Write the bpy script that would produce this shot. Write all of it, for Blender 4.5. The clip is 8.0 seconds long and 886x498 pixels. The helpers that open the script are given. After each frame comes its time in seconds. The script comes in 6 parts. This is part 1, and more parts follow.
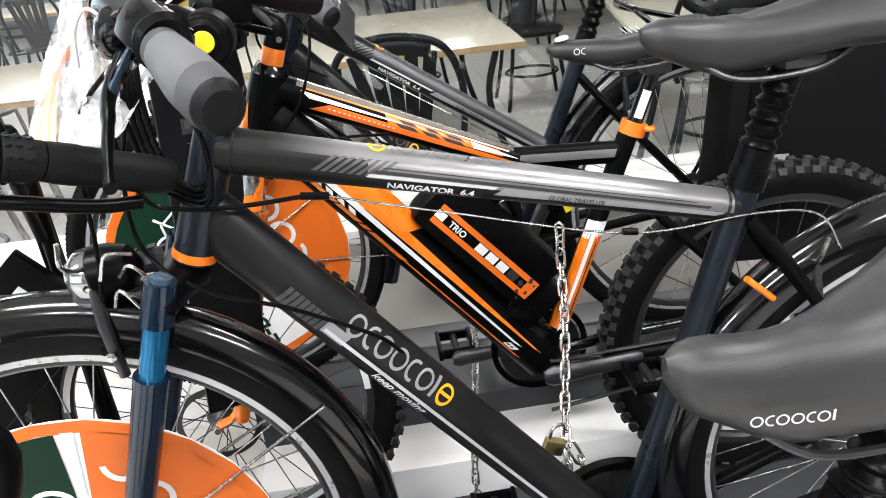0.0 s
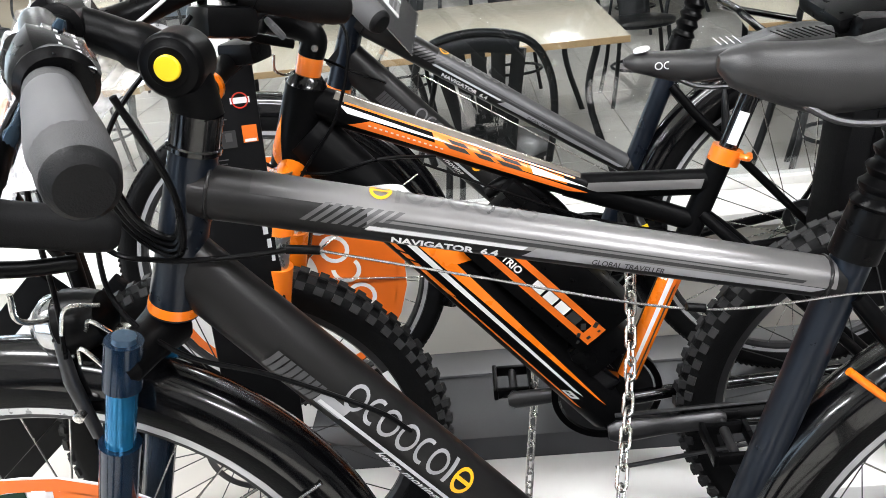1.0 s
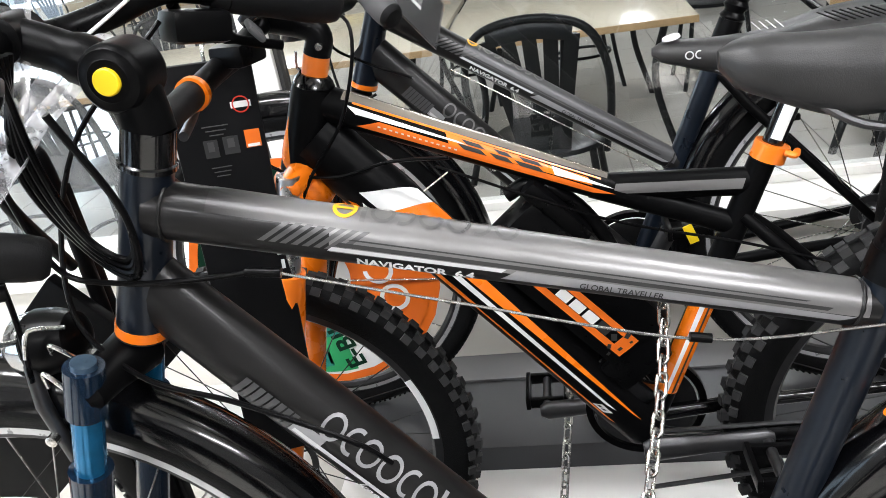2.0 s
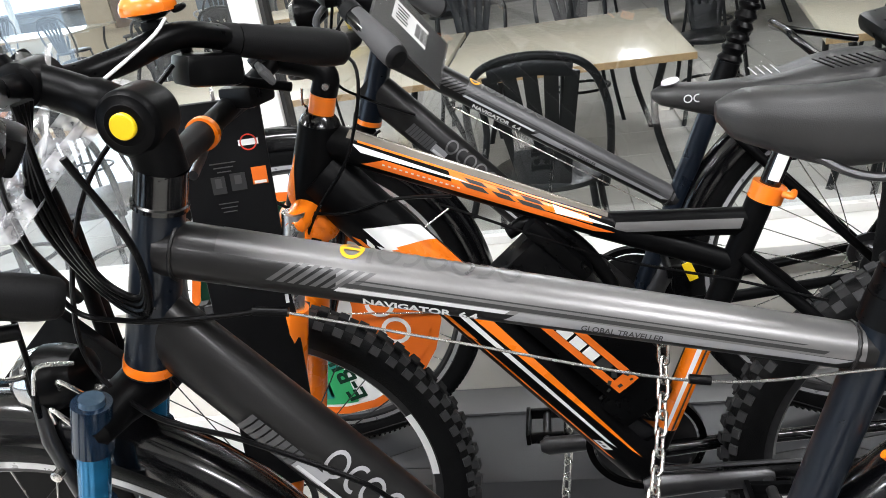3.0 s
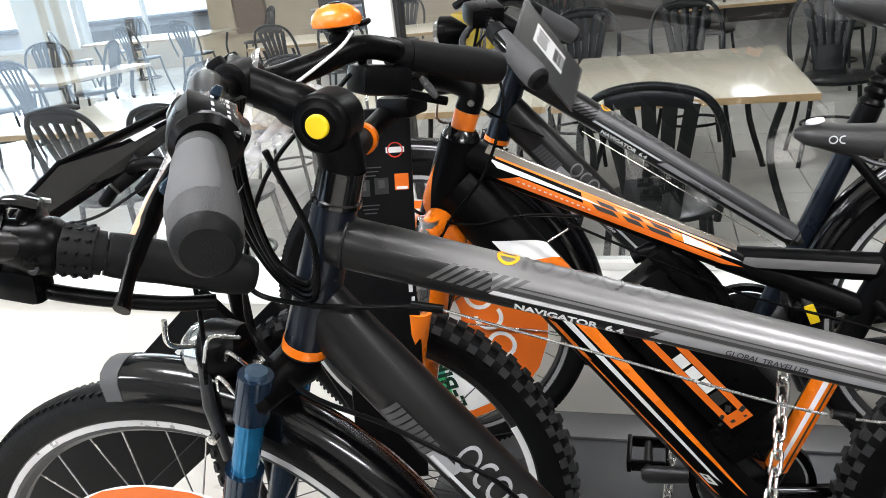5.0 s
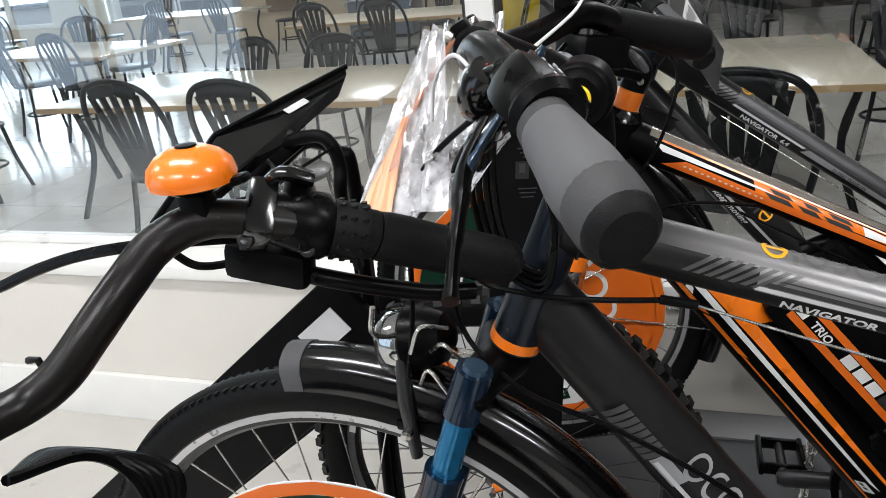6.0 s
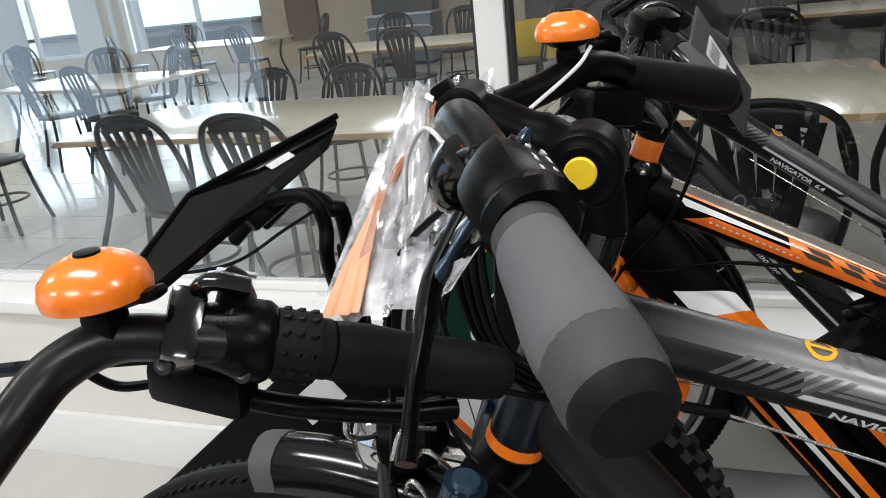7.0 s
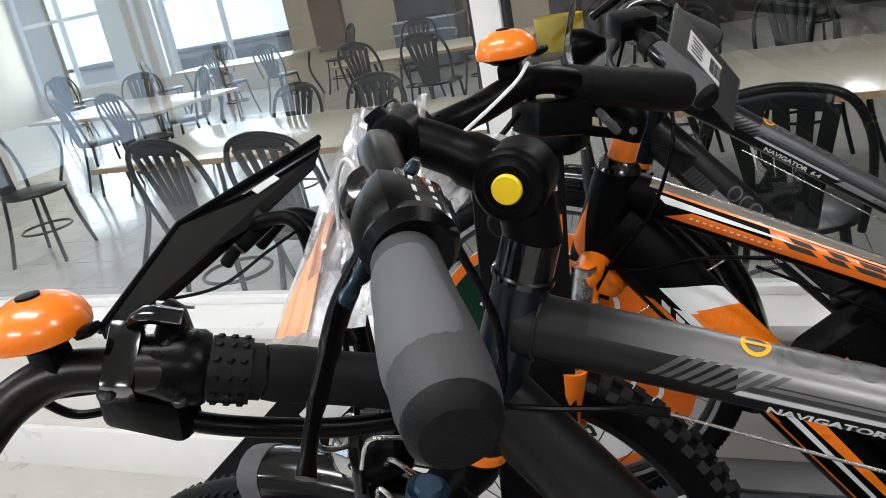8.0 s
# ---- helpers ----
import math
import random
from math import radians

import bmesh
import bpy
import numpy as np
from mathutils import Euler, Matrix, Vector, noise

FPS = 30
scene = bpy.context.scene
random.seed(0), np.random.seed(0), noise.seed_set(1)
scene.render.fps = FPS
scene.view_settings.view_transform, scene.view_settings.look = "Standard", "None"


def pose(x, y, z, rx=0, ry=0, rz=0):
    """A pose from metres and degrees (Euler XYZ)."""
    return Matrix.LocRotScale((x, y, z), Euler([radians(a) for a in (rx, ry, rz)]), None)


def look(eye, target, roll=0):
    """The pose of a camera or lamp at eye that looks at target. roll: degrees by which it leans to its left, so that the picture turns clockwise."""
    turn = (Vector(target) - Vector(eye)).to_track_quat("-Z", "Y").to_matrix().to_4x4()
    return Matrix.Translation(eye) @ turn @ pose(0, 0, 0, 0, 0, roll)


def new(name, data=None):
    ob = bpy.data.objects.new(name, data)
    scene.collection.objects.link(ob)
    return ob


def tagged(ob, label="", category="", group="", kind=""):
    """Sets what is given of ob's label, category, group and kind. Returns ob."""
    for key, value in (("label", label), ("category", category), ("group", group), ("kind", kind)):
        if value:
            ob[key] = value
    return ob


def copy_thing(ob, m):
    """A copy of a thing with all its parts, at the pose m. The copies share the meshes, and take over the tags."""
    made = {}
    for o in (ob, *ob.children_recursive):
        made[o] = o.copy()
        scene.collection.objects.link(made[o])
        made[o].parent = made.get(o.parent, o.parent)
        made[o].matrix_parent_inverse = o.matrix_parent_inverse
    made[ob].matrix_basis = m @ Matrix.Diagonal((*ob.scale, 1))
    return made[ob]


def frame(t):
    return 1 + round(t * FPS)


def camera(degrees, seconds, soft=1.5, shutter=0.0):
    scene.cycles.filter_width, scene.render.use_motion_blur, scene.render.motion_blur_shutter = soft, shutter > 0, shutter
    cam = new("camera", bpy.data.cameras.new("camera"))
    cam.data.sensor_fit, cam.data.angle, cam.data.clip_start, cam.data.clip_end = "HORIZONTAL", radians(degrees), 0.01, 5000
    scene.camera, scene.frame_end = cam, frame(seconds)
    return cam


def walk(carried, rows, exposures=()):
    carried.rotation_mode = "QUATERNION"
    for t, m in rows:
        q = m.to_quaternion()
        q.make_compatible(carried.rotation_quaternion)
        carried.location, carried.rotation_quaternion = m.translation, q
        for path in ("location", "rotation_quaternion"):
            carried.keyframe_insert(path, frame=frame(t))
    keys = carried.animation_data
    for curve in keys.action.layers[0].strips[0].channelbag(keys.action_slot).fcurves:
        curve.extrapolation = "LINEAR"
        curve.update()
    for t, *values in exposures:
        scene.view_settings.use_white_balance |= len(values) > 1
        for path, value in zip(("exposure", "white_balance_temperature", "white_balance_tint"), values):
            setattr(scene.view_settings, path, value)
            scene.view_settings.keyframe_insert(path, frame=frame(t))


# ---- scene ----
cam = camera(60.8, 8.0, soft=0.9)
PATH = [
    (0, (0.167, 0.096, 1.423), (0.317, 1.897, 0.566), -5.9),
    (0.5, (0.176, 0.181, 1.421), (0.21, 1.961, 0.51), -6.1),
    (1, (0.267, 0.258, 1.419), (0.14, 2.059, 0.557), -6.9),
    (2.3, (0.354, 0.337, 1.406), (0.007, 2.103, 0.535), -10.3),
    (2.5, (0.353, 0.334, 1.414), (0.029, 2.116, 0.565), -9.9),
    (3, (0.352, 0.325, 1.423), (0.026, 2.129, 0.623), -9.3),
    (3.5, (0.345, 0.309, 1.427), (0.014, 2.128, 0.666), -8.1),
    (4, (0.351, 0.294, 1.43), (0.067, 2.125, 0.677), -7.1),
    (4.5, (0.333, 0.277, 1.433), (-0.029, 2.098, 0.691), -6.8),
    (5, (0.3, 0.274, 1.437), (-0.242, 2.058, 0.714), -6.6),
    (5.2, (0.27, 0.271, 1.436), (-0.348, 2.035, 0.724), -6.3),
    (6.5, (0.037, 0.305, 1.435), (-0.521, 2.06, 0.655), -5.2),
    (7, (0.093, 0.389, 1.445), (-0.546, 2.152, 0.751), -6.4),
    (7.5, (0.138, 0.435, 1.437), (-0.607, 2.158, 0.747), -10.4),
    (8, (0.169, 0.393, 1.455), (-0.574, 2.122, 0.779), -10.8),
]
walk(cam, [(t, look(eye, target, roll)) for t, eye, target, roll in PATH], [(0.0, 0.84), (1.0, 0.74), (3.0, 0.58), (5.0, 0.5), (6.5, -0.28), (8.0, -0.28)])


# ---- world and light ----
world = bpy.data.worlds.new("world")
scene.world = world
world.use_nodes = True
bg = world.node_tree.nodes["Background"]
sky = world.node_tree.nodes.new("ShaderNodeTexSky")
sky.sky_type, sky.sun_disc, sky.sun_elevation, sky.sun_rotation = "NISHITA", False, radians(25), radians(200)
world.node_tree.links.new(sky.outputs["Color"], bg.inputs["Color"])
bg.inputs["Strength"].default_value = 0.12


def area_lamp(name, x, y, z, sx, sy, power, color=(0.95, 0.96, 1.0), rx=0, rz=0):
    d = bpy.data.lights.new(name, "AREA")
    d.shape, d.size, d.size_y, d.energy, d.color = "RECTANGLE", sx, sy, power, color
    ob = new(name, d)
    ob.matrix_world = pose(x, y, z, rx, 0, rz)
    return ob


# ---- materials ----
def mat(name, color, rough=0.5, metal=0.0, var=0.12, scale=18.0, bump=0.0, bump_scale=220.0, coat=0.0, spec=0.5):
    """A painted, moulded or metal surface: two scales of tone, fine relief and uneven gloss."""
    m = bpy.data.materials.new(name)
    m.use_nodes = True
    nt = m.node_tree
    b = nt.nodes["Principled BSDF"]
    tc = nt.nodes.new("ShaderNodeTexCoord")
    n1 = nt.nodes.new("ShaderNodeTexNoise")
    n1.inputs["Scale"].default_value, n1.inputs["Detail"].default_value = scale, 6
    n2 = nt.nodes.new("ShaderNodeTexNoise")
    n2.inputs["Scale"].default_value, n2.inputs["Detail"].default_value = bump_scale, 3
    nt.links.new(tc.outputs["Object"], n1.inputs["Vector"])
    nt.links.new(tc.outputs["Object"], n2.inputs["Vector"])
    mix = nt.nodes.new("ShaderNodeMix")
    mix.data_type = "RGBA"
    mix.inputs["A"].default_value = (*[c * (1 - var) for c in color], 1)
    mix.inputs["B"].default_value = (*[min(1, c * (1 + var)) for c in color], 1)
    nt.links.new(n1.outputs["Fac"], mix.inputs["Factor"])
    nt.links.new(mix.outputs["Result"], b.inputs["Base Color"])
    rr = nt.nodes.new("ShaderNodeMapRange")
    rr.inputs["To Min"].default_value, rr.inputs["To Max"].default_value = max(0.02, rough - 0.09), min(1, rough + 0.09)
    nt.links.new(n1.outputs["Fac"], rr.inputs["Value"])
    nt.links.new(rr.outputs["Result"], b.inputs["Roughness"])
    b.inputs["Metallic"].default_value = metal
    b.inputs["Coat Weight"].default_value = coat
    b.inputs["Specular IOR Level"].default_value = spec
    if bump:
        bp = nt.nodes.new("ShaderNodeBump")
        bp.inputs["Strength"].default_value, bp.inputs["Distance"].default_value = bump, 0.002
        nt.links.new(n2.outputs["Fac"], bp.inputs["Height"])
        nt.links.new(bp.outputs["Normal"], b.inputs["Normal"])
    return m


def glass_mat(name, color=(1, 1, 1), rough=0.0, clear=0.9):
    """Thin clear sheet: mostly see-through, with a mirror gloss."""
    m = bpy.data.materials.new(name)
    m.use_nodes = True
    nt = m.node_tree
    nt.nodes.remove(nt.nodes["Principled BSDF"])
    out = nt.nodes["Material Output"]
    t = nt.nodes.new("ShaderNodeBsdfTransparent")
    t.inputs["Color"].default_value = (*color, 1)
    g = nt.nodes.new("ShaderNodeBsdfGlossy")
    g.inputs["Roughness"].default_value = rough
    f = nt.nodes.new("ShaderNodeLayerWeight")
    pw = nt.nodes.new("ShaderNodeMath")
    pw.operation = "POWER"
    pw.inputs[1].default_value = 5.0
    nt.links.new(f.outputs["Facing"], pw.inputs[0])
    mx = nt.nodes.new("ShaderNodeMixShader")
    mul = nt.nodes.new("ShaderNodeMath")
    mul.operation = "MULTIPLY_ADD"
    mul.inputs[1].default_value, mul.inputs[2].default_value = 0.9, 1 - clear
    mul.use_clamp = True
    nt.links.new(pw.outputs["Value"], mul.inputs[0])
    nt.links.new(mul.outputs["Value"], mx.inputs["Fac"])
    nt.links.new(t.outputs["BSDF"], mx.inputs[1])
    nt.links.new(g.outputs["BSDF"], mx.inputs[2])
    nt.links.new(mx.outputs["Shader"], out.inputs["Surface"])
    return m


def film_mat(name, color, rough, cover):
    """Milky thin plastic: partly see-through, thicker and thinner in creases."""
    m = mat(name, color, rough, 0, 0.06, 14, 0.12, 26)
    nt = m.node_tree
    b = nt.nodes["Principled BSDF"]
    n = nt.nodes.new("ShaderNodeTexNoise")
    n.inputs["Scale"].default_value, n.inputs["Detail"].default_value = 9, 2
    r = nt.nodes.new("ShaderNodeMapRange")
    r.inputs["From Min"].default_value, r.inputs["From Max"].default_value = 0.3, 0.7
    r.inputs["To Min"].default_value, r.inputs["To Max"].default_value = cover - 0.22, cover + 0.22
    nt.links.new(n.outputs["Fac"], r.inputs["Value"])
    nt.links.new(r.outputs["Result"], b.inputs["Alpha"])
    return m


def glow_mat(name, color, strength):
    m = bpy.data.materials.new(name)
    m.use_nodes = True
    b = m.node_tree.nodes["Principled BSDF"]
    b.inputs["Base Color"].default_value = (*color, 1)
    b.inputs["Emission Color"].default_value = (*color, 1)
    b.inputs["Emission Strength"].default_value = strength
    return m


MATT = mat("matt_black_paint", (0.002, 0.002, 0.0022), 0.38, 0.0, 0.25, 40, 0.05, 500, 0, 0.07)
SATIN = mat("satin_anthracite_paint", (0.0115, 0.011, 0.011), 0.36, 0.2, 0.2, 30, 0.04, 600, 0.05, 0.26)
SILVER = mat("silver_grey_paint", (0.2, 0.195, 0.195), 0.34, 0.55, 0.15, 30, 0.04, 600)
BARBLK = mat("satin_black_bar", (0.006, 0.0052, 0.0046), 0.32, 0.1, 0.2, 30, 0.05, 500, 0, 0.3)
GLOSSB = mat("gloss_black_paint", (0.002, 0.002, 0.0024), 0.16, 0.0, 0.3, 30, 0, 400, 0.3, 0.4)
NAVY = mat("dark_blue_sheen_paint", (0.005, 0.008, 0.014), 0.3, 0.2, 0.2, 30, 0, 400, 0.1, 0.3)
PLASTIC = mat("black_plastic", (0.002, 0.002, 0.0022), 0.3, 0, 0.3, 50, 0.05, 700, 0, 0.09)
RUBBER = mat("tyre_rubber", (0.0035, 0.0035, 0.0037), 0.5, 0, 0.3, 60, 0.4, 500, 0, 0.1)
PADG = mat("pale_grip_pad", (0.095, 0.095, 0.098), 0.7, 0, 0.08, 60, 0.06, 900, 0, 0.2)
BLUEGREY = mat("blue_grey_film", (0.03, 0.055, 0.085), 0.2, 0.3, 0.3, 60, 0.3, 140)
DIM = mat("dim_grey_print", (0.022, 0.022, 0.023), 0.45, 0, 0.2, 60)
HATCH = mat("dim_silver_print", (0.085, 0.084, 0.084), 0.36, 0.4, 0.1, 30)
NAVYFILM = mat("navy_gloss_film", (0.004, 0.012, 0.026), 0.16, 0.1, 0.4, 50, 0.06, 60, 0.2, 0.4)
TUBESHEEN = mat("silver_bronze_sheen", (0.3, 0.27, 0.23), 0.22, 0.6, 0.15, 30, 0, 400, 0.3)
GRIP = mat("grey_grip_rubber", (0.07, 0.07, 0.072), 0.68, 0, 0.1, 60, 0.2, 900, 0, 0.2)
GRIPD = mat("dark_grip_rubber", (0.0055, 0.0055, 0.0058), 0.55, 0, 0.2, 60, 0.2, 900, 0, 0.14)
SADDLE = mat("saddle_vinyl", (0.02, 0.0198, 0.02), 0.4, 0, 0.2, 60, 0.14, 1100, 0, 0.44)
# paler than RUBBER: the light on the tread blocks is put into the colour
TREAD = mat("lit_tread_rubber", (0.022, 0.022, 0.0225), 0.6, 0, 0.3, 60, 0.3, 500, 0, 0.3)
ALU = mat("brushed_aluminium", (0.62, 0.62, 0.63), 0.28, 1.0, 0.15, 60, 0.1, 500)
STEEL = mat("zinc_plated_steel", (0.66, 0.65, 0.62), 0.25, 1.0, 0.2, 90, 0.1, 600)
DSTEEL = mat("dark_steel", (0.06, 0.06, 0.062), 0.35, 0.8, 0.3, 60, 0.1, 500)
RED = mat("red_print", (0.5, 0.03, 0.015), 0.45, 0, 0.1, 30)
BRASS = mat("brass", (0.65, 0.52, 0.26), 0.35, 1.0, 0.2, 90, 0.1, 600)
ORANGE = mat("orange_paint", (0.8, 0.175, 0.006), 0.28, 0, 0.08, 20, 0, 400, 0.4)
ORANGED = mat("orange_print", (0.72, 0.14, 0.008), 0.45, 0, 0.08, 20)
LEAF = mat("pale_orange_paper", (0.7, 0.3, 0.15), 0.4, 0, 0.1, 25)
YELLOW = mat("yellow_plastic", (0.8, 0.56, 0.01), 0.4, 0, 0.06, 30)
FAINT = mat("faint_silver_print", (0.17, 0.168, 0.168), 0.3, 0.6, 0.08, 30)
RISER = mat("white_laminate", (0.86, 0.85, 0.83), 0.35, 0, 0.03, 6, 0.03, 200)
AMBER = mat("amber_print", (0.85, 0.36, 0.008), 0.4, 0, 0.06, 30)
WHITE = mat("white_print", (0.75, 0.75, 0.74), 0.42, 0, 0.06, 30)
GREY = mat("grey_print", (0.3, 0.3, 0.31), 0.4, 0.3, 0.08, 30)
LGREY = mat("light_print", (0.6, 0.6, 0.61), 0.4, 0.2, 0.06, 30)
DGREY = mat("dark_print", (0.06, 0.06, 0.062), 0.4, 0.2, 0.1, 30)
TEAL = mat("teal_print", (0.01, 0.2, 0.15), 0.45, 0, 0.15, 30)
GREEN = mat("green_print", (0.02, 0.3, 0.1), 0.45, 0, 0.1, 30)
DGREEN = mat("dark_green_print", (0.005, 0.026, 0.014), 0.45, 0, 0.15, 30, 0, 220, 0, 0.12)
BLUE = mat("blue_film", (0.012, 0.13, 0.27), 0.14, 0.6, 0.3, 60, 0.1, 60)
REFL = mat("reflective_strip", (0.55, 0.55, 0.56), 0.3, 0.5, 0.1, 60)
CARD = mat("black_card", (0.004, 0.004, 0.0044), 0.5, 0, 0.2, 20, 0.05, 300, 0.0, 0.1)
PODIUM = mat("dark_grey_laminate", (0.03, 0.031, 0.034), 0.45, 0, 0.15, 9, 0.1, 300)
PODTOP = mat("grey_laminate", (0.13, 0.13, 0.132), 0.45, 0, 0.15, 9, 0.1, 300)
WALLW = mat("cream_wall_paint", (0.72, 0.69, 0.63), 0.5, 0, 0.05, 5, 0.15, 160)
PVC = mat("white_window_frame", (0.8, 0.79, 0.76), 0.3, 0, 0.03, 8)
GASKET = mat("black_gasket", (0.02, 0.02, 0.02), 0.5)
TILE = mat("floor_tile_glaze", (0.62, 0.60, 0.56), 0.16, 0, 0.08, 4, 0.02, 60, 0.2)
GROUT = mat("floor_grout", (0.33, 0.31, 0.28), 0.85, 0, 0.15, 20, 0.3, 200)
SHOPFLOOR = mat("shop_floor_vinyl", (0.55, 0.53, 0.49), 0.3, 0, 0.1, 6, 0.05, 150)
TABLETOP = mat("pale_table_laminate", (0.68, 0.62, 0.5), 0.18, 0, 0.06, 25, 0.02, 300, 0.2)
TABLEEDGE = mat("wood_table_edge", (0.42, 0.28, 0.14), 0.4, 0, 0.2, 30, 0.1, 200)
CHAIR = mat("black_lacquered_wood", (0.005, 0.0055, 0.006), 0.34, 0, 0.3, 20, 0.05, 200, 0.05, 0.28)
BEIGE = mat("beige_wall", (0.56, 0.46, 0.33), 0.7, 0, 0.1, 3, 0.3, 80)
BRICK = mat("pale_brick", (0.5, 0.4, 0.28), 0.75, 0, 0.2, 8, 0.4, 120)
DARKBRICK = mat("brown_brick", (0.17, 0.11, 0.07), 0.75, 0, 0.3, 8, 0.4, 120)
DARKW = mat("dark_brown_wall", (0.035, 0.028, 0.022), 0.5, 0, 0.3, 3, 0.2, 60)
SHOPWALL = mat("shop_wall_paint", (0.22, 0.215, 0.21), 0.6, 0, 0.1, 3, 0.15, 120)
CEIL = mat("ceiling_panel", (0.78, 0.77, 0.74), 0.8, 0, 0.04, 4, 0.2, 120)
CLEARP = glass_mat("clear_plastic_film", (0.93, 0.93, 0.95), 0.22, 0.6)
BAGFILM = film_mat("milky_bag_film", (0.78, 0.78, 0.8), 0.14, 0.4)
GLASS = glass_mat("window_glass", (0.95, 0.97, 0.98), 0.0, 0.9)
LENS = glass_mat("lamp_lens", (0.9, 0.92, 0.93), 0.08, 0.45)
LAMPG = glow_mat("lamp_panel", (1, 0.97, 0.92), 6)
DAY = glow_mat("daylight_backdrop", (0.72, 0.86, 1.0), 1.35)


def fade_mat(name, x0, x1):
    """Silver paint that fades in along the tube."""
    m = mat(name, (0.2, 0.195, 0.195), 0.34, 0.4, 0.15, 30, 0.04, 600)
    nt = m.node_tree
    b = nt.nodes["Principled BSDF"]
    tc, sp, rg, mx = (nt.nodes.new("ShaderNode" + k) for k in ("TexCoord", "SeparateXYZ", "MapRange", "Mix"))
    mx.data_type = "RGBA"
    rg.inputs["From Min"].default_value, rg.inputs["From Max"].default_value = x0, x1
    rg.interpolation_type = "SMOOTHSTEP"
    nt.links.new(tc.outputs["Object"], sp.inputs["Vector"])
    nt.links.new(sp.outputs["X"], rg.inputs["Value"])
    nt.links.new(rg.outputs["Result"], mx.inputs["Factor"])
    mx.inputs["A"].default_value, mx.inputs["B"].default_value = (0.0135, 0.013, 0.013, 1), (0.2, 0.195, 0.195, 1)
    nt.links.new(mx.outputs["Result"], b.inputs["Base Color"])
    return m


FADE = fade_mat("fading_silver_paint", 0.055, 0.172)


# ---- mesh tools ----
def finish(bm, name, material, smooth=True):
    bmesh.ops.recalc_face_normals(bm, faces=bm.faces)
    me = bpy.data.meshes.new(name)
    bm.to_mesh(me)
    bm.free()
    if smooth:
        me.shade_smooth()
        me.set_sharp_from_angle(angle=radians(38))
    for m_ in (material if isinstance(material, (list, tuple)) else [material]):
        me.materials.append(m_)
    return me


def thing(name, base, label, category, group="", kind=""):
    ob = new(name)
    ob.empty_display_size = 0.05
    ob.location = base
    return tagged(ob, label, category, group, kind)


def base_of(ob):
    p = Vector((0, 0, 0))
    while ob is not None:
        if ob.type == "EMPTY":
            p = p + ob.location
        ob = ob.parent
    return p


def part(name, bm, material, parent, label="", smooth=True):
    """Links a bmesh, given in world places, as one mesh under a thing or a part."""
    ob = new(name, finish(bm, name, material, smooth))
    ob.parent = parent
    if parent.type == "EMPTY":
        ob.matrix_parent_inverse = Matrix.Translation(-base_of(parent))
    return tagged(ob, label)


def solo(name, bm, material, label, category, group="", kind="", smooth=True):
    return tagged(new(name, finish(bm, name, material, smooth)), label, category, group, kind)


def V(*a):
    return Vector(a)


def spline(pts, n=6):
    """Smooth line through points."""
    P = [Vector(p) for p in pts]
    P = [2 * P[0] - P[1]] + P + [2 * P[-1] - P[-2]]
    out = []
    for i in range(1, len(P) - 2):
        a, b, c, d = P[i - 1:i + 3]
        for k in range(n):
            t = k / n
            out.append(0.5 * (2 * b + (c - a) * t + (2 * a - 5 * b + 4 * c - d) * t * t + (3 * b - a - 3 * c + d) * t ** 3))
    out.append(P[-2])
    return out


def tube(bm, pts, r, segs=14, flat=1.0, up=None, caps=True, closed=False):
    """Sweeps a ring along pts; r is one radius or one for each point; flat scales the second axis."""
    P = [Vector(p) for p in pts]
    n = len(P)
    rs = r if isinstance(r, (list, tuple)) else [r] * n
    rings, side = [], None
    for i, p in enumerate(P):
        if closed:
            d = (P[(i + 1) % n] - P[i - 1]).normalized()
        else:
            d = (P[min(i + 1, n - 1)] - P[max(i - 1, 0)]).normalized()
        if side is None:
            ref = Vector(up) if up else (V(0, 1, 0) if abs(d.y) < 0.9 else V(0, 0, 1))
            side = (ref - d * ref.dot(d)).normalized()
        else:
            side = (side - d * side.dot(d)).normalized()
        other = d.cross(side)
        rings.append([bm.verts.new(p + rs[i] * (math.cos(a) * side + flat * math.sin(a) * other))
                      for a in [2 * math.pi * k / segs for k in range(segs)]])
    for i in range(n if closed else n - 1):
        A, B = rings[i], rings[(i + 1) % n]
        for k in range(segs):
            bm.faces.new((A[k], A[(k + 1) % segs], B[(k + 1) % segs], B[k]))
    if caps and not closed:
        bm.faces.new(rings[0][::-1])
        bm.faces.new(rings[-1])
    return bm


def tb(pts, r, **k):
    return tube(bmesh.new(), pts, r, **k)


def box(bm, c, s, rot=None, bevel=0.0):
    m = Matrix.Translation(c) @ (rot.to_4x4() if rot else Matrix()) @ Matrix.Diagonal((*s, 1))
    g = bmesh.ops.create_cube(bm, size=1, matrix=m)
    if bevel:
        es = list({e for v in g["verts"] for e in v.link_edges})
        bmesh.ops.bevel(bm, geom=es, offset=bevel, segments=2, affect="EDGES", profile=0.6)
    return bm


def bx(c, s, rot=None, bevel=0.0):
    return box(bmesh.new(), c, s, rot, bevel)


def span(x0, x1, y0, y1, z0, z1, bevel=0.0):
    return bx(((x0 + x1) / 2, (y0 + y1) / 2, (z0 + z1) / 2), (x1 - x0, y1 - y0, z1 - z0), None, bevel)


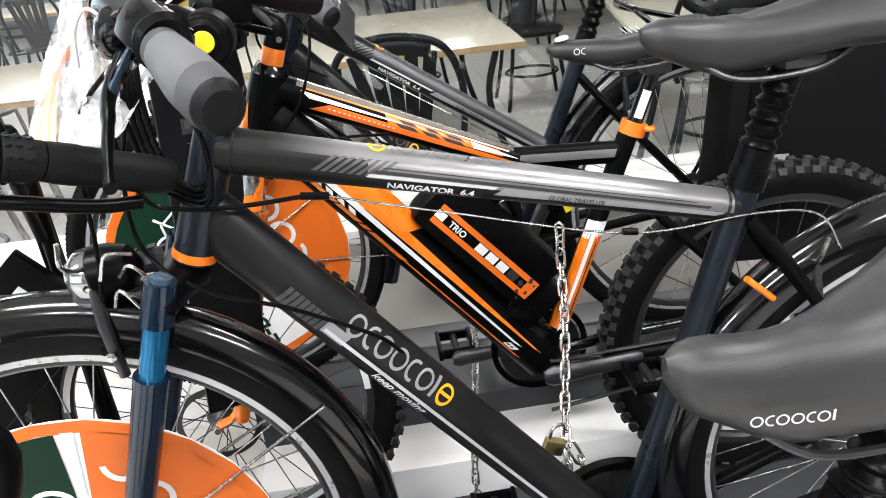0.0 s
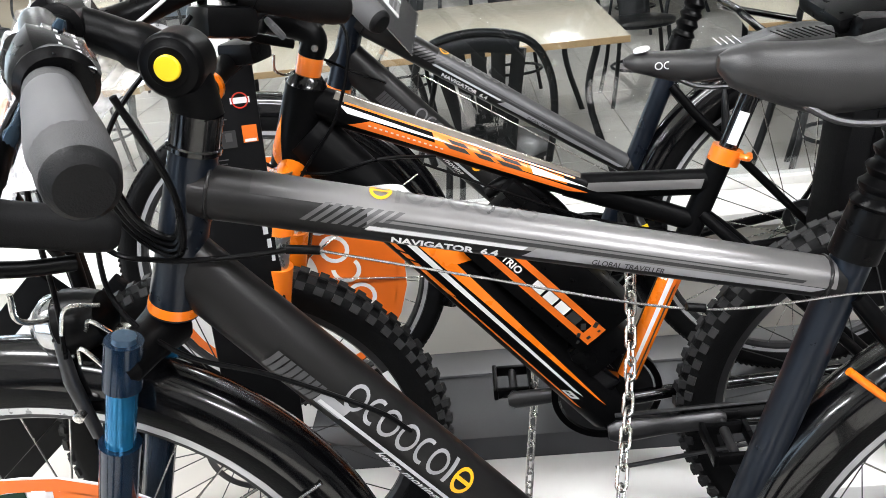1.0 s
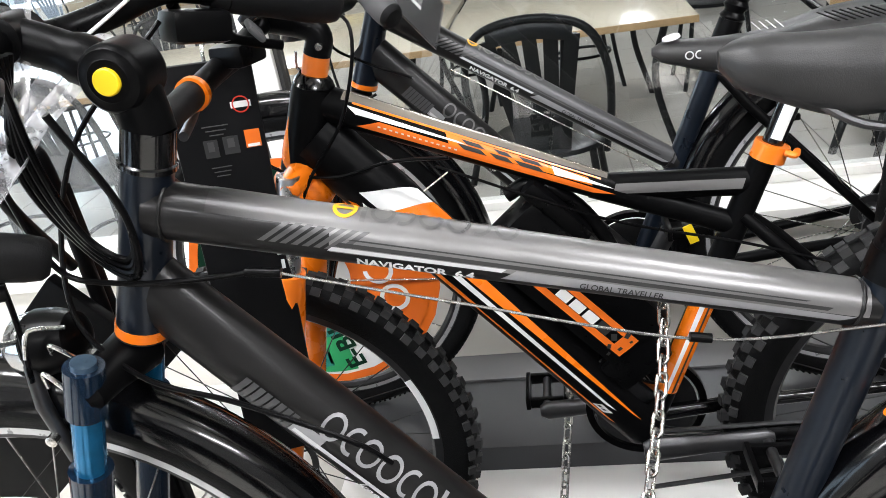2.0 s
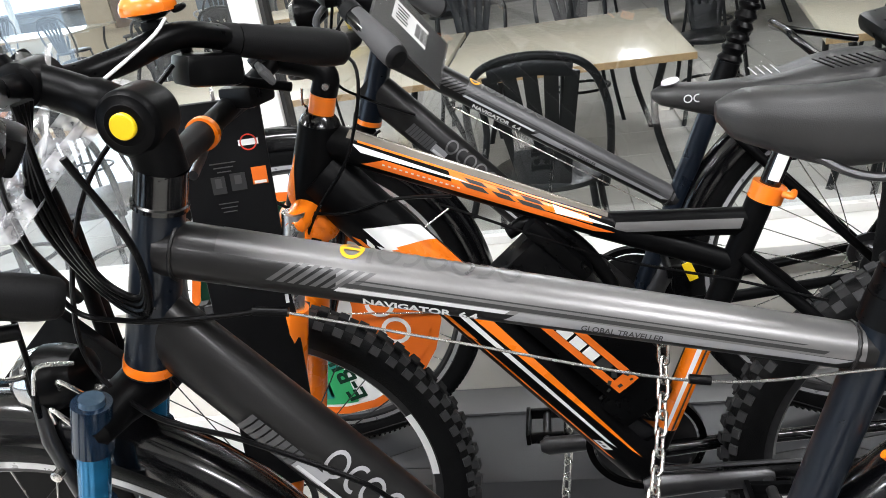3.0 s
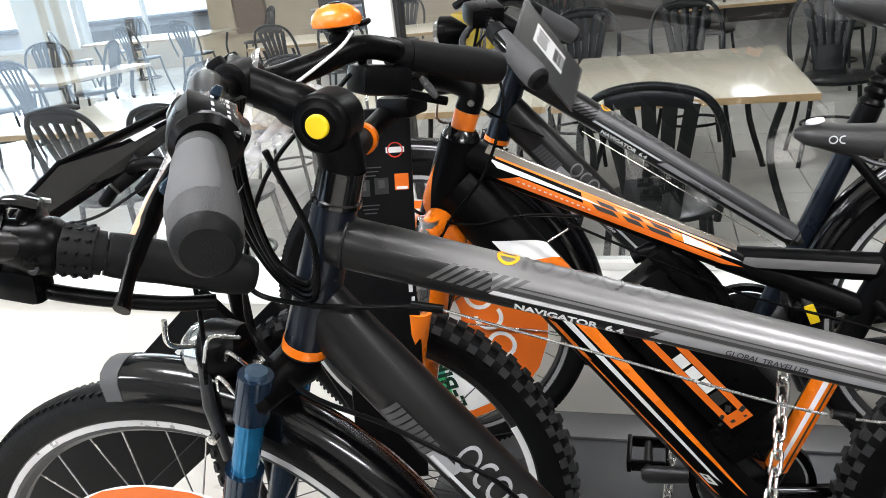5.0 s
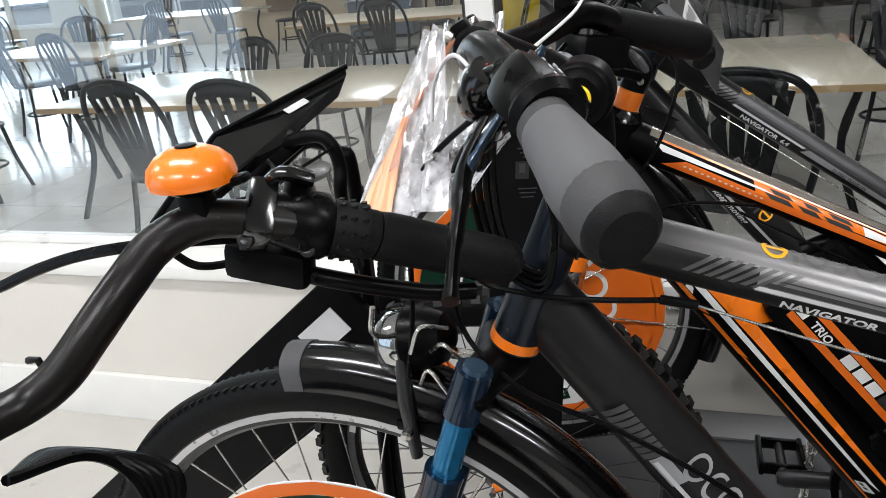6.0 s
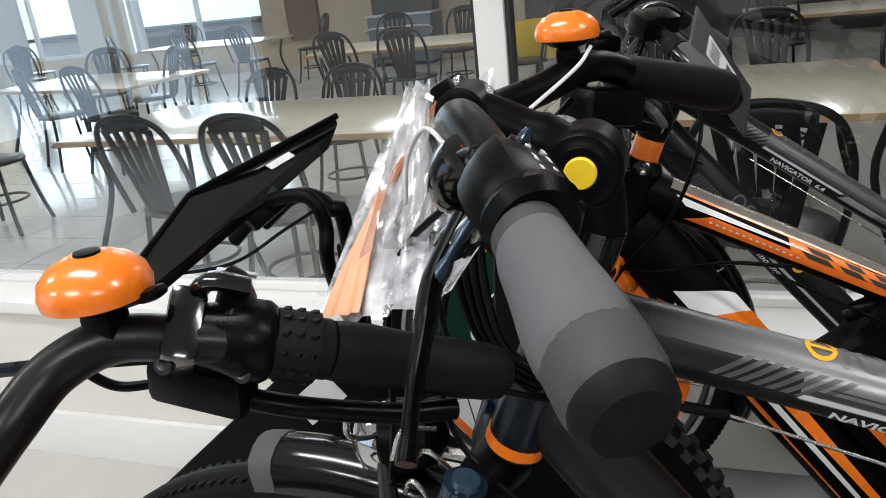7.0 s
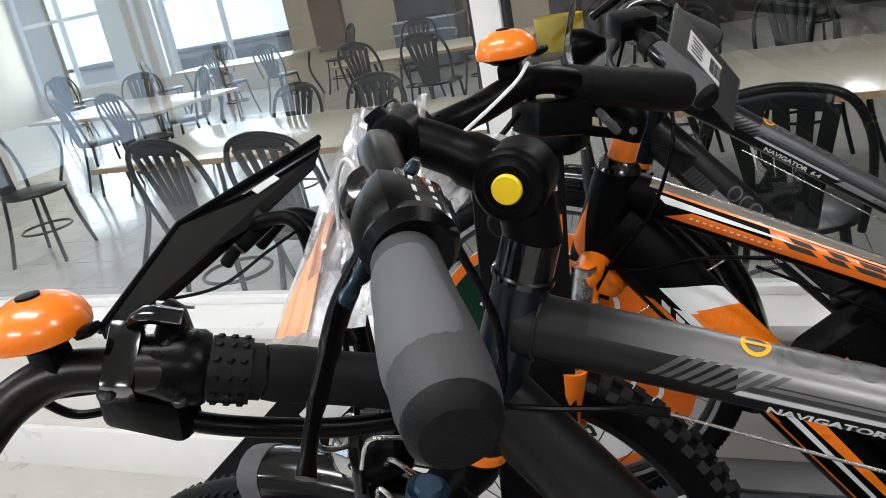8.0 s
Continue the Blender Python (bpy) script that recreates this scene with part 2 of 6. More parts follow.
def lathe(bm, c, axis, prof, segs=32):
    """Turns a profile of (along, radius) about an axis through c."""
    axis = Vector(axis).normalized()
    s = axis.orthogonal().normalized()
    o = axis.cross(s)
    c = Vector(c)
    rings = []
    for h, r in prof:
        if r < 1e-5:
            rings.append([bm.verts.new(c + axis * h)])
        else:
            rings.append([bm.verts.new(c + axis * h + r * (math.cos(a) * s + math.sin(a) * o))
                          for a in [2 * math.pi * k / segs for k in range(segs)]])
    for A, B in zip(rings, rings[1:]):
        for k in range(segs):
            a0, a1 = A[k % len(A)], A[(k + 1) % len(A)]
            b0, b1 = B[k % len(B)], B[(k + 1) % len(B)]
            f = []
            for v in (a0, a1, b1, b0):
                if v not in f:
                    f.append(v)
            if len(f) > 2:
                bm.faces.new(f)
    if len(rings[0]) > 1:
        bm.faces.new(rings[0][::-1])
    if len(rings[-1]) > 1:
        bm.faces.new(rings[-1])
    return bm


def lt(c, axis, prof, segs=32):
    return lathe(bmesh.new(), c, axis, prof, segs)


def hoop(bm, c, prof, segs=72, a0=0.0, a1=360.0, caps=True):
    """Sweeps a closed profile of (radius, side) round the y axis at c, from a0 to a1 degrees (0: rear, 90: up)."""
    c = Vector(c)
    full = abs(a1 - a0) > 359.9
    n = segs if full else segs + 1
    rings = []
    for i in range(n):
        a = radians(a0 + (a1 - a0) * i / segs)
        e = V(math.cos(a), 0, math.sin(a))
        rings.append([bm.verts.new(c + e * r + V(0, s, 0)) for r, s in prof])
    k = len(prof)
    for i in range(n if full else n - 1):
        A, B = rings[i], rings[(i + 1) % n]
        for j in range(k):
            bm.faces.new((A[j], A[(j + 1) % k], B[(j + 1) % k], B[j]))
    if not full and caps:
        bm.faces.new(rings[0][::-1])
        bm.faces.new(rings[-1])
    return bm


def hp(c, prof, **k):
    return hoop(bmesh.new(), c, prof, **k)


class Pipe:
    """A straight frame tube, for laying print and bands on its skin. 0 degrees faces the shop, 90 faces up."""

    def __init__(self, p, q, r0, r1=None, flat=1.0):
        self.p, self.q = Vector(p), Vector(q)
        self.r0, self.r1 = r0, (r1 or r0)
        self.len = (self.q - self.p).length
        self.d = (self.q - self.p).normalized()
        self.n = (V(0, -1, 0) - self.d * V(0, -1, 0).dot(self.d)).normalized()
        self.u = self.d.cross(self.n)
        if self.u.z < 0:
            self.u = -self.u
        self.flat = flat

    def bm(self, a=0.0, b=1.0, grow=0.0, segs=24):
        P = [self.p.lerp(self.q, a + (b - a) * k / 8) for k in range(9)]
        R = [self.r0 + (self.r1 - self.r0) * (a + (b - a) * k / 8) + grow for k in range(9)]
        return tube(bmesh.new(), P, R, segs=segs, up=self.n, flat=self.flat)

    def at(self, s, deg, lift=0.0):
        t = s / self.len
        r = self.r0 + (self.r1 - self.r0) * t + lift
        a = radians(deg)
        return self.p + self.d * s + r * (math.cos(a) * self.n + self.flat * math.sin(a) * self.u)

    def patch(self, s0, s1, d0, d1, shear=0.0, lift=0.0006, ns=8, nd=6, taper=1.0, bm=None):
        """A thin printed field from s0 to s1 and d0 to d1; shear slants its ends, taper narrows its far end."""
        bm = bm or bmesh.new()
        g = []
        for i in range(ns + 1):
            row = []
            k = 1 + (taper - 1) * i / ns
            for j in range(nd + 1):
                e = d0 + (d1 - d0) * ((j / nd - 0.5) * k + 0.5)
                row.append(bm.verts.new(self.at(s0 + (s1 - s0) * i / ns + shear * j / nd, e, lift)))
            g.append(row)
        for i in range(ns):
            for j in range(nd):
                bm.faces.new((g[i][j], g[i + 1][j], g[i + 1][j + 1], g[i][j + 1]))
        return bm

    def flat_map(self, me_verts, s, deg, lift=0.0009):
        """Places flat letters (x along, y up) on the skin."""
        out = []
        for v in me_verts:
            t = min(max((s + v[0]) / self.len, 0), 1)
            r = self.r0 + (self.r1 - self.r0) * t
            out.append(self.at(s + v[0], deg + math.degrees(v[1] / r), lift))
        return out


def letters(text, size, shear=0.0, bold=0.0):
    """Flat letters of the built-in font: vertices and faces."""
    cu = bpy.data.curves.new("letters", "FONT")
    cu.body, cu.size, cu.shear, cu.offset, cu.resolution_u = text, size, shear, bold, 3
    ob = new("letters", cu)
    dg = bpy.context.evaluated_depsgraph_get()
    me = bpy.data.meshes.new_from_object(ob.evaluated_get(dg))
    vs = [tuple(v.co) for v in me.vertices]
    fs = [tuple(p.vertices) for p in me.polygons]
    bpy.data.objects.remove(ob)
    bpy.data.meshes.remove(me)
    bpy.data.curves.remove(cu)
    return vs, fs


def rounded_mark(n, h, accent=None):
    """A row of n plain rings, bars and half rings, in place of a maker's mark: vertices and faces, and those of the accent ring."""
    kinds = ("ring", "half", "ring", "ring", "half", "ring", "pill", "ring")
    vs, fs, avs, afs = [], [], [], []
    x = 0.0
    th = h * 0.145

    def arc(tv, tf, cx, a0, a1):
        k, b = 18, len(tv)
        for i in range(k + 1):
            a = radians(a0 + (a1 - a0) * i / k)
            for r in (h * 0.5, h * 0.5 - th):
                tv.append((cx + r * math.cos(a), h * 0.5 + r * math.sin(a), 0))
        for i in range(k):
            tf.append((b + 2 * i, b + 2 * i + 2, b + 2 * i + 3, b + 2 * i + 1))

    def bar_(tv, tf, x0, x1, y0, y1):
        b = len(tv)
        for i in range(9):
            q = y0 + (y1 - y0) * i / 8
            tv.extend([(x0, q, 0), (x1, q, 0)])
        for i in range(8):
            tf.append((b + 2 * i, b + 2 * i + 1, b + 2 * i + 3, b + 2 * i + 2))

    for i in range(n):
        kind = kinds[i % 8]
        tv, tf = (avs, afs) if i == accent else (vs, fs)
        if kind == "ring":
            arc(tv, tf, x + h * .5, 0, 360)
            if i == accent:
                bar_(tv, tf, x + th, x + h - th, h * .43, h * .57)
            x += h * 1.1
        elif kind == "half":
            arc(tv, tf, x + h * .5, 70, 290)
            x += h * .8
        else:
            bar_(tv, tf, x + th * .3, x + th * 1.7, h * .05, h * 1.05)
            x += th * 2.2 + h * .1
    return vs, fs, avs, afs


def mesh_of(vs, fs):
    bm = bmesh.new()
    bv = [bm.verts.new(v) for v in vs]
    for f in fs:
        try:
            bm.faces.new([bv[i] for i in f])
        except ValueError:
            pass
    return bm


def plane_map(vs, o, u, v, lift=0.0):
    """Places flat letters on the plane through o spanned by u and v."""
    u, v = Vector(u).normalized(), Vector(v).normalized()
    n = u.cross(v)
    return [Vector(o) + u * a + v * b + n * lift for a, b, *_ in vs]


# ---- the room ----
def slab(name, x0, x1, y0, y1, z0, z1, material, label, category, kind="structure", bevel=0.0):
    return solo(name, span(x0, x1, y0, y1, z0, z1, bevel), material, label, category, kind=kind, smooth=bool(bevel))


slab("floor", -6, 5, -3.0, 2.06, -0.1, 0.0, SHOPFLOOR, "pale grey smooth shop floor beneath the bicycles", "floor")
cafe_floor = slab("floor_cafe", -14, 8, 2.30, 14.0, -0.1, -0.004, GROUT, "grey grout bed of the cafe floor", "floor")
slab("wall_low", -6, 5, 2.08, 2.30, 0.0, 0.545, WALLW, "cream painted low wall under the glass partition", "wall")
slab("baseboard", -6, 5, 2.055, 2.0785, 0.0, 0.17, PVC, "white skirting board along the low wall", "baseboard", bevel=0.004)
slab("window_sill", -6, 5, 2.045, 2.298, 0.547, 0.588, PVC, "white plastic window sill on the low wall", "sill", bevel=0.006)
glazing = thing("window_1", (-0.4, 2.2, 0.59), "tall clear glass partition in white plastic frames", "window", kind="structure")
part("bottom_rail", span(-6, 5, 2.205, 2.255, 0.5885, 0.612, 0.003), PVC, glazing)
for x in (-3.9, -0.38, 3.1):
    part("post", span(x - 0.036, x + 0.036, 2.185, 2.262, 0.6125, 3.0, 0.004), PVC, glazing, "white window post")
    part("gasket", span(x - 0.047, x - 0.0365, 2.2, 2.25, 0.6125, 3.0), GASKET, glazing, "black rubber gasket")
    part("gasket", span(x + 0.0365, x + 0.047, 2.2, 2.25, 0.6125, 3.0), GASKET, glazing, "black rubber gasket")
for x0, x1 in ((-5.95, -3.948), (-3.852, -0.428), (-0.332, 3.052), (3.148, 4.95)):
    pane = part("pane", span(x0, x1, 2.226, 2.232, 0.6125, 3.0), GLASS, glazing, "clear glass pane", smooth=False)
    pane.visible_shadow = False
slab("wall_south", -4.2, 5, -3.1, -3.0, 0, 3.0, SHOPWALL, "mid grey shop wall", "wall")
slab("wall_front_sill", -6, -4.202, -3.1, -3.0, 0, 0.35, SHOPWALL, "grey sill wall under the shop front window", "wall")
slab("wall_front_head", -6, -4.202, -3.1, -3.0, 2.75, 3.0, SHOPWALL, "grey lintel over the shop front window", "wall")
# unseen window and glowing backdrop, added for the pale veil in the partition
front = thing("window_9", (-4.7, -3.05, 0.35), "tall unseen shop front window with white frame, added for the veil in the glass", "window", kind="structure")
for x in (-5.98, -5.1, -4.28):
    part("window_frame", span(x, x + 0.07, -3.08, -3.02, 0.352, 2.748, 0.004), PVC, front)
slab("backdrop_street", -16, 6, -7.05, -7.0, -1, 6, DAY, "glowing unseen backdrop in front of the shop, added for the veil in the glass", "sky")
slab("wall_west", -6.1, -6, 0.2, 2.08, 0, 3.0, SHOPWALL, "mid grey shop wall", "wall")
slab("wall_west_sill", -6.1, -6, -2.998, 0.198, 0, 0.35, SHOPWALL, "grey sill wall under the side window", "wall")
slab("wall_west_head", -6.1, -6, -2.998, 0.198, 2.75, 3.0, SHOPWALL, "grey lintel over the side window", "wall")
# second unseen window and its glow, so the veil reaches the partition's left end
side_win = thing("window_8", (-6.05, -1.4, 0.35), "tall unseen side window with white frame, added for the veil in the glass", "window", kind="structure")
for y_ in (-2.99, -1.95, -0.9, 0.12):
    part("window_frame", span(-6.08, -6.02, y_, y_ + 0.07, 0.352, 2.748, 0.004), PVC, side_win)
slab("backdrop_side", -12.05, -12, -8, 2.0, -1, 6, DAY, "glowing unseen backdrop beside the shop, added for the veil in the glass", "sky")
slab("wall_east", 5, 5.1, -3.1, 2.3, 0, 3.0, SHOPWALL, "mid grey shop wall", "wall")
slab("ceiling", -14, 8, -3.1, 14, 3.0, 3.1, CEIL, "white ceiling over shop and cafe", "ceiling")

# ---- the cafe beyond the glass ----
slab("wall_cafe_west", -14.1, -14, 2.3, 14, 0, 3, BEIGE, "beige cafe wall", "wall")
slab("wall_cafe_east", 8, 8.1, 2.3, 14, 0, 3, DARKW, "dark brown cafe wall", "wall")
slab("wall_cafe_right", -2.6, 8, 13.0, 13.3, 0, 3, DARKW, "dark brown rear wall of the cafe", "wall")
slab("wall_cafe_sill", -14, -2.62, 13.0, 13.3, 0, 0.5, BEIGE, "beige parapet under the cafe windows", "wall")
slab("wall_cafe_head", -14, -2.62, 13.0, 13.3, 2.7, 3, BEIGE, "beige lintel over the cafe windows", "wall")
k = 0
for x0, x1, m_, lb in ((-11.6, -10.3, WALLW, "cream painted pillar between the cafe windows"), (-7.4, -6.9, BRICK, "pale brick pillar beside the cafe windows"), (-6.88, -6.3, DARKBRICK, "brown brick pillar in the cafe")):
    slab("pillar", x0, x1, 12.9, 13.32, 0.502, 2.698, m_, lb, "pillar")
slab("wall_cafe_beige", -6.29, -2.62, 13.0, 13.3, 0.502, 2.698, BEIGE, "beige rear wall of the cafe", "wall")
for x0, x1 in ((-14.0, -11.6), (-10.3, -7.4)):
    w = thing("window_%d" % (2 + k), ((x0 + x1) / 2, 13.1, 0.5), "bright cafe window with white frame", "window", kind="structure")
    k += 1
    for a in (x0, (x0 + x1) / 2 - 0.04, x1 - 0.08):
        part("window_frame", span(a + 0.002, a + 0.078, 13.05, 13.13, 0.503, 2.697, 0.004), PVC, w)
    for a in (0.503, 1.9, 2.62):
        part("window_frame", span(x0 + 0.081, x1 - 0.083, 13.06, 13.12, a, a + 0.075), PVC, w)
# invented house: darkens the glowing backdrop's lower part and tints it blue
opp = thing("house", (-11, 17.5, 0), "pale blue-grey house added outside to darken and tint the cafe window view", "house")
part("wall", span(-17, -5, 17.2, 18, -.5, .7), mat("blue_grey_render", (0.5, 0.57, 0.65), 0.8, 0, 0.12, 2, 0.2, 60), opp)
part("roof", span(-17.2, -4.8, 17.0, 18.1, .701, .8, .02), mat("dark_slate", (0.08, 0.085, 0.095), 0.7, 0, 0.2, 6, 0.3, 40), opp)
for x_ in (-15.5, -13.6, -11.7, -9.8, -7.9, -6.2):
    part("window", span(x_, x_ + .9, 17.16, 17.198, .15, .58, .01), NAVY, opp, "dark window pane")
slab("backdrop", -22, 4, 19.0, 19.05, -1, 8, DAY, "bright overcast daylight outside the cafe", "sky", "structure")

# lamps of both rooms: long ceiling panels
for i, (x, y) in enumerate(((-3.2, 0.6), (-0.6, 0.6), (2.0, 0.6), (-3.2, -1.6), (-0.6, -1.6), (2.0, -1.6))):
    l = thing("ceiling_light", (x, y, 2.99), "white rectangular ceiling light panel, lit", "ceiling light", "ceiling lights")
    part("frame", span(x - 0.63, x + 0.63, y - 0.17, y + 0.17, 2.965, 2.998, 0.004), PVC, l)
    part("diffuser", span(x - 0.6, x + 0.6, y - 0.14, y + 0.14, 2.958, 2.9645), LAMPG, l, "glowing diffuser")
    area_lamp("lamp_shop", x, y, 2.95, 1.2, 0.28, 34 if y > 0 else 62)
for i, (x, y) in enumerate(((-5.5, 4.6), (-2.2, 4.6), (1.0, 4.6), (-7, 8.6), (-3.0, 8.6), (1.5, 8.6))):
    l = thing("ceiling_light", (x, y, 2.99), "white rectangular ceiling light panel, lit", "ceiling light", "ceiling lights")
    part("frame", span(x - 0.17, x + 0.17, y - 0.63, y + 0.63, 2.965, 2.998, 0.004), PVC, l)
    part("diffuser", span(x - 0.14, x + 0.14, y - 0.6, y + 0.6, 2.958, 2.9645), LAMPG, l, "glowing diffuser")
    area_lamp("lamp_cafe", x, y, 2.95, 0.28, 1.2, (24 if y < 6 else 46) if x < 0 else 22, (0.95, 0.96, 1.0))
for x0, x1 in ((-13.9, -11.6), (-10.3, -7.4)):
    area_lamp("window_daylight", (x0 + x1) / 2, 12.95, 1.6, x1 - x0, 2.1, 85, (0.74, 0.89, 1.0), -90)


# ---- the display podium ----
podium = thing("display_podium", (1.0, 1.0, 0.0), "stepped dark grey display podium with a white tread", "podium")
part("plinth", span(-0.17, 2.6, 1.53, 1.86, 0.0, 0.358, 0.004), PODIUM, podium)
part("strip", span(-0.165, 2.6, 1.755, 1.855, 0.3585, 0.364), PODTOP, podium, "grey laminate strip")
part("tread", span(-0.17, 2.6, 1.378, 1.529, 0.0, 0.30, 0.004), RISER, podium, "white laminate tread")
part("plinth", span(-0.3, 2.6, 1.11, 1.377, 0.0, 0.204, 0.004), PODIUM, podium)
part("plinth", span(-0.42, 2.6, 0.2, 0.7, 0.0, 0.216, 0.004), PODIUM, podium)
part("plinth", span(-0.36, 2.6, 0.702, 1.108, 0.0, 0.30, 0.004), PODIUM, podium)


# ---- bicycles ----
def wheel(bike, c, R, tyre_w, rimr, knobs, label, front, spokes=32, reflex=False):
    """Rim with tyre, hub and spokes under it."""
    cx, cy, cz = c
    w = tyre_w / 2
    rim = part("wheel", hp(c, [(rimr, -.011), (rimr + .002, -.0125), (rimr - .014, -.0115), (rimr - .02, -.005), (rimr - .02, .005), (rimr - .014, .0115), (rimr + .002, .0125), (rimr, .011)], segs=80), DSTEEL, bike, label)
    prof = [(rimr + .001, -w * .62)]
    for i in range(9):
        a = math.pi * i / 8
        prof.append((R - (tyre_w * .52) + (tyre_w * .52) * math.sin(a), -w * math.cos(a)))
    prof.append((rimr + .001, w * .62))
    bm = hp(c, prof, segs=96)
    if knobs:
        n, kb = 66, bmesh.new()
        for i in range(n):
            a = 2 * math.pi * i / n
            for s, da, tilt in ((-.72, 0, .55), (-.3, .5, .2), (.3, 0, -.2), (.72, .5, -.55)):
                aa = a + da * 2 * math.pi / n
                e = V(math.cos(aa), 0, math.sin(aa))
                rr = R - .0015 - (.010 if abs(s) > .5 else 0.0)
                rot = Matrix.Rotation(-aa, 3, "Y") @ Matrix.Rotation(tilt, 3, "Z")
                box(kb, Vector(c) + e * rr + V(0, s * w, 0), (.013, .0125, .0155), rot)
    else:
        for i in range(170):
            a = 2 * math.pi * i / 170
            e = V(math.cos(a), 0, math.sin(a))
            for s in (-.55, .55):
                rot = Matrix.Rotation(-a, 3, "Y") @ Matrix.Rotation(.5 * (1 if s > 0 else -1), 3, "X")
                box(bm, Vector(c) + e * (R - .0056) + V(0, s * w, 0), (.0035, .0125, .0052), rot)
    if knobs:
        part("tread", kb, TREAD, rim, "blocky rubber tread")
    part("tyre", bm, RUBBER, rim, "knobbly black tyre" if knobs else "black road tyre with reflective line")
    if reflex:
        part("reflective_line", hp(c, [(rimr + .0135, -w * .83), (rimr + .0205, -w * .93), (rimr + .0205, -w * .90), (rimr + .0135, -w * .80)], segs=80), REFL, rim, "silver reflective ring")
        part("reflective_line", hp(c, [(rimr - .001, -.0131), (rimr - .009, -.0127), (rimr - .009, -.0122), (rimr - .001, -.0126)], segs=80), REFL, rim, "bright brake track")
    hr = .018 if front else .03
    part("hub", lt(c, (0, 1, 0), [(-.055, .006), (-.045, .012), (-.034, hr + .008), (-.029, hr + .008), (-.027, hr * .8), (.027, hr * .8), (.029, hr + .008), (.034, hr + .008), (.045, .012), (.055, .006)], 20), DSTEEL, rim)
    me = None
    for i in range(spokes):
        a = 2 * math.pi * i / spokes
        side = -1 if i % 2 else 1
        da = .55 * (1 if (i // 2) % 2 else -1)
        p = Vector(c) + V(math.cos(a) * (rimr - .018), 0.002 * side, math.sin(a) * (rimr - .018))
        q = Vector(c) + V(math.cos(a + da) * (hr + .005), .031 * side, math.sin(a + da) * (hr + .005))
        part("spoke", tb([p, q], .0011, segs=5), STEEL if reflex else DSTEEL, rim)
    return rim


def advert_disc(rim, c, r, turn):
    """A round printed card fixed to the spokes: orange ring, white and green fields, a plain drawn mark."""
    cx, cy, cz = c
    y = cy - .034
    d = part("disc", lt((cx, y, cz), (0, 1, 0), [(0, r), (.0022, r)], 72), WHITE, rim, "round printed advertising card in the spokes")

    def sector(a0, a1, r0, r1, m, lift):
        bm = bmesh.new()
        n = 24
        A, B = [], []
        for i in range(n + 1):
            a = radians(a0 + (a1 - a0) * i / n + turn)
            e = V(math.cos(a), 0, math.sin(a))
            A.append(bm.verts.new(V(cx, y - lift, cz) + e * r0))
            B.append(bm.verts.new(V(cx, y - lift, cz) + e * r1))
        for i in range(n):
            bm.faces.new((A[i], A[i + 1], B[i + 1], B[i]))
        part("print", bm, m, d, "", False)
    sector(0, 360, r * .93, r * 1.002, ORANGED, .0008)
    sector(-62, 62, r * .30, r * .93, ORANGED, .0008)
    sector(70, 150, r * .12, r * .925, DGREEN, .0008)
    sector(64, 68, r * .1, r * .93, WHITE, .0010)
    sector(236, 262, r * .34, r * .9, GREEN, .0008)
    for q_, r_, w_, h_, m_ in ((228, .62, .2, .16, TEAL), (238, .8, .3, .14, TEAL), (222, .78, .16, .2, GREEN), (246, .5, .26, .12, TEAL), (254, .7, .2, .22, GREEN)):
        e_ = V(math.cos(radians(q_ + turn)), 0, math.sin(radians(q_ + turn)))
        part("print", bx(V(cx, y - .0011, cz) + e_ * r * r_, (r * w_, .0005, r * h_), Matrix.Rotation(-.12, 3, "Y")), m_, d)
    u, v = V(math.cos(radians(turn + 90)), 0, math.sin(radians(turn + 90))), V(-math.cos(radians(turn)), 0, -math.sin(radians(turn)))
    vs, fs, _, _ = rounded_mark(5, r * .24)
    o = V(cx, y, cz) - v * r * .62 - u * r * .55
    part("print", mesh_of([p + V(0, -.0016, 0) for p in plane_map(vs, o, u, v)], fs), WHITE, d, "plain white rounded mark", False)
    vs, fs = letters("E-BIKE", r * .22, 0, r * .006)
    a = radians(turn + 268)
    e = V(math.cos(a), 0, math.sin(a))
    part("print", mesh_of([p + V(0, -.0016, 0) for p in plane_map(vs, V(cx, y, cz) + e * r * .88, -e, (e.z, 0, -e.x))], fs), DGREEN, d, "dark green lettering", False)
    # a plain drawn bicycle: two rings and bars
    a = radians(turn + 112)
    e = V(math.cos(a), 0, math.sin(a))
    t = V(0, 1, 0).cross(e)
    o = V(cx, y - .0016, cz) + e * r * .5
    bm = bmesh.new()
    for s in (-.2, .2):
        tube(bm, [o + t * (s * r + r * .13 * math.cos(q)) + e * (r * .13 * math.sin(q) - r * .08) for q in [2 * math.pi * j / 20 for j in range(20)]], .0032, segs=5, closed=True)
    tube(bm, [o - t * .2 * r - e * .08 * r, o - t * .08 * r + e * .12 * r, o + t * .13 * r + e * .12 * r, o + t * .2 * r - e * .08 * r], .0032, segs=5)
    tube(bm, [o + t * .13 * r + e * .12 * r, o - e * .08 * r, o - t * .08 * r + e * .2 * r], .0032, segs=5)
    part("print", bm, WHITE, d, "plain white drawn bicycle outline")
    return d


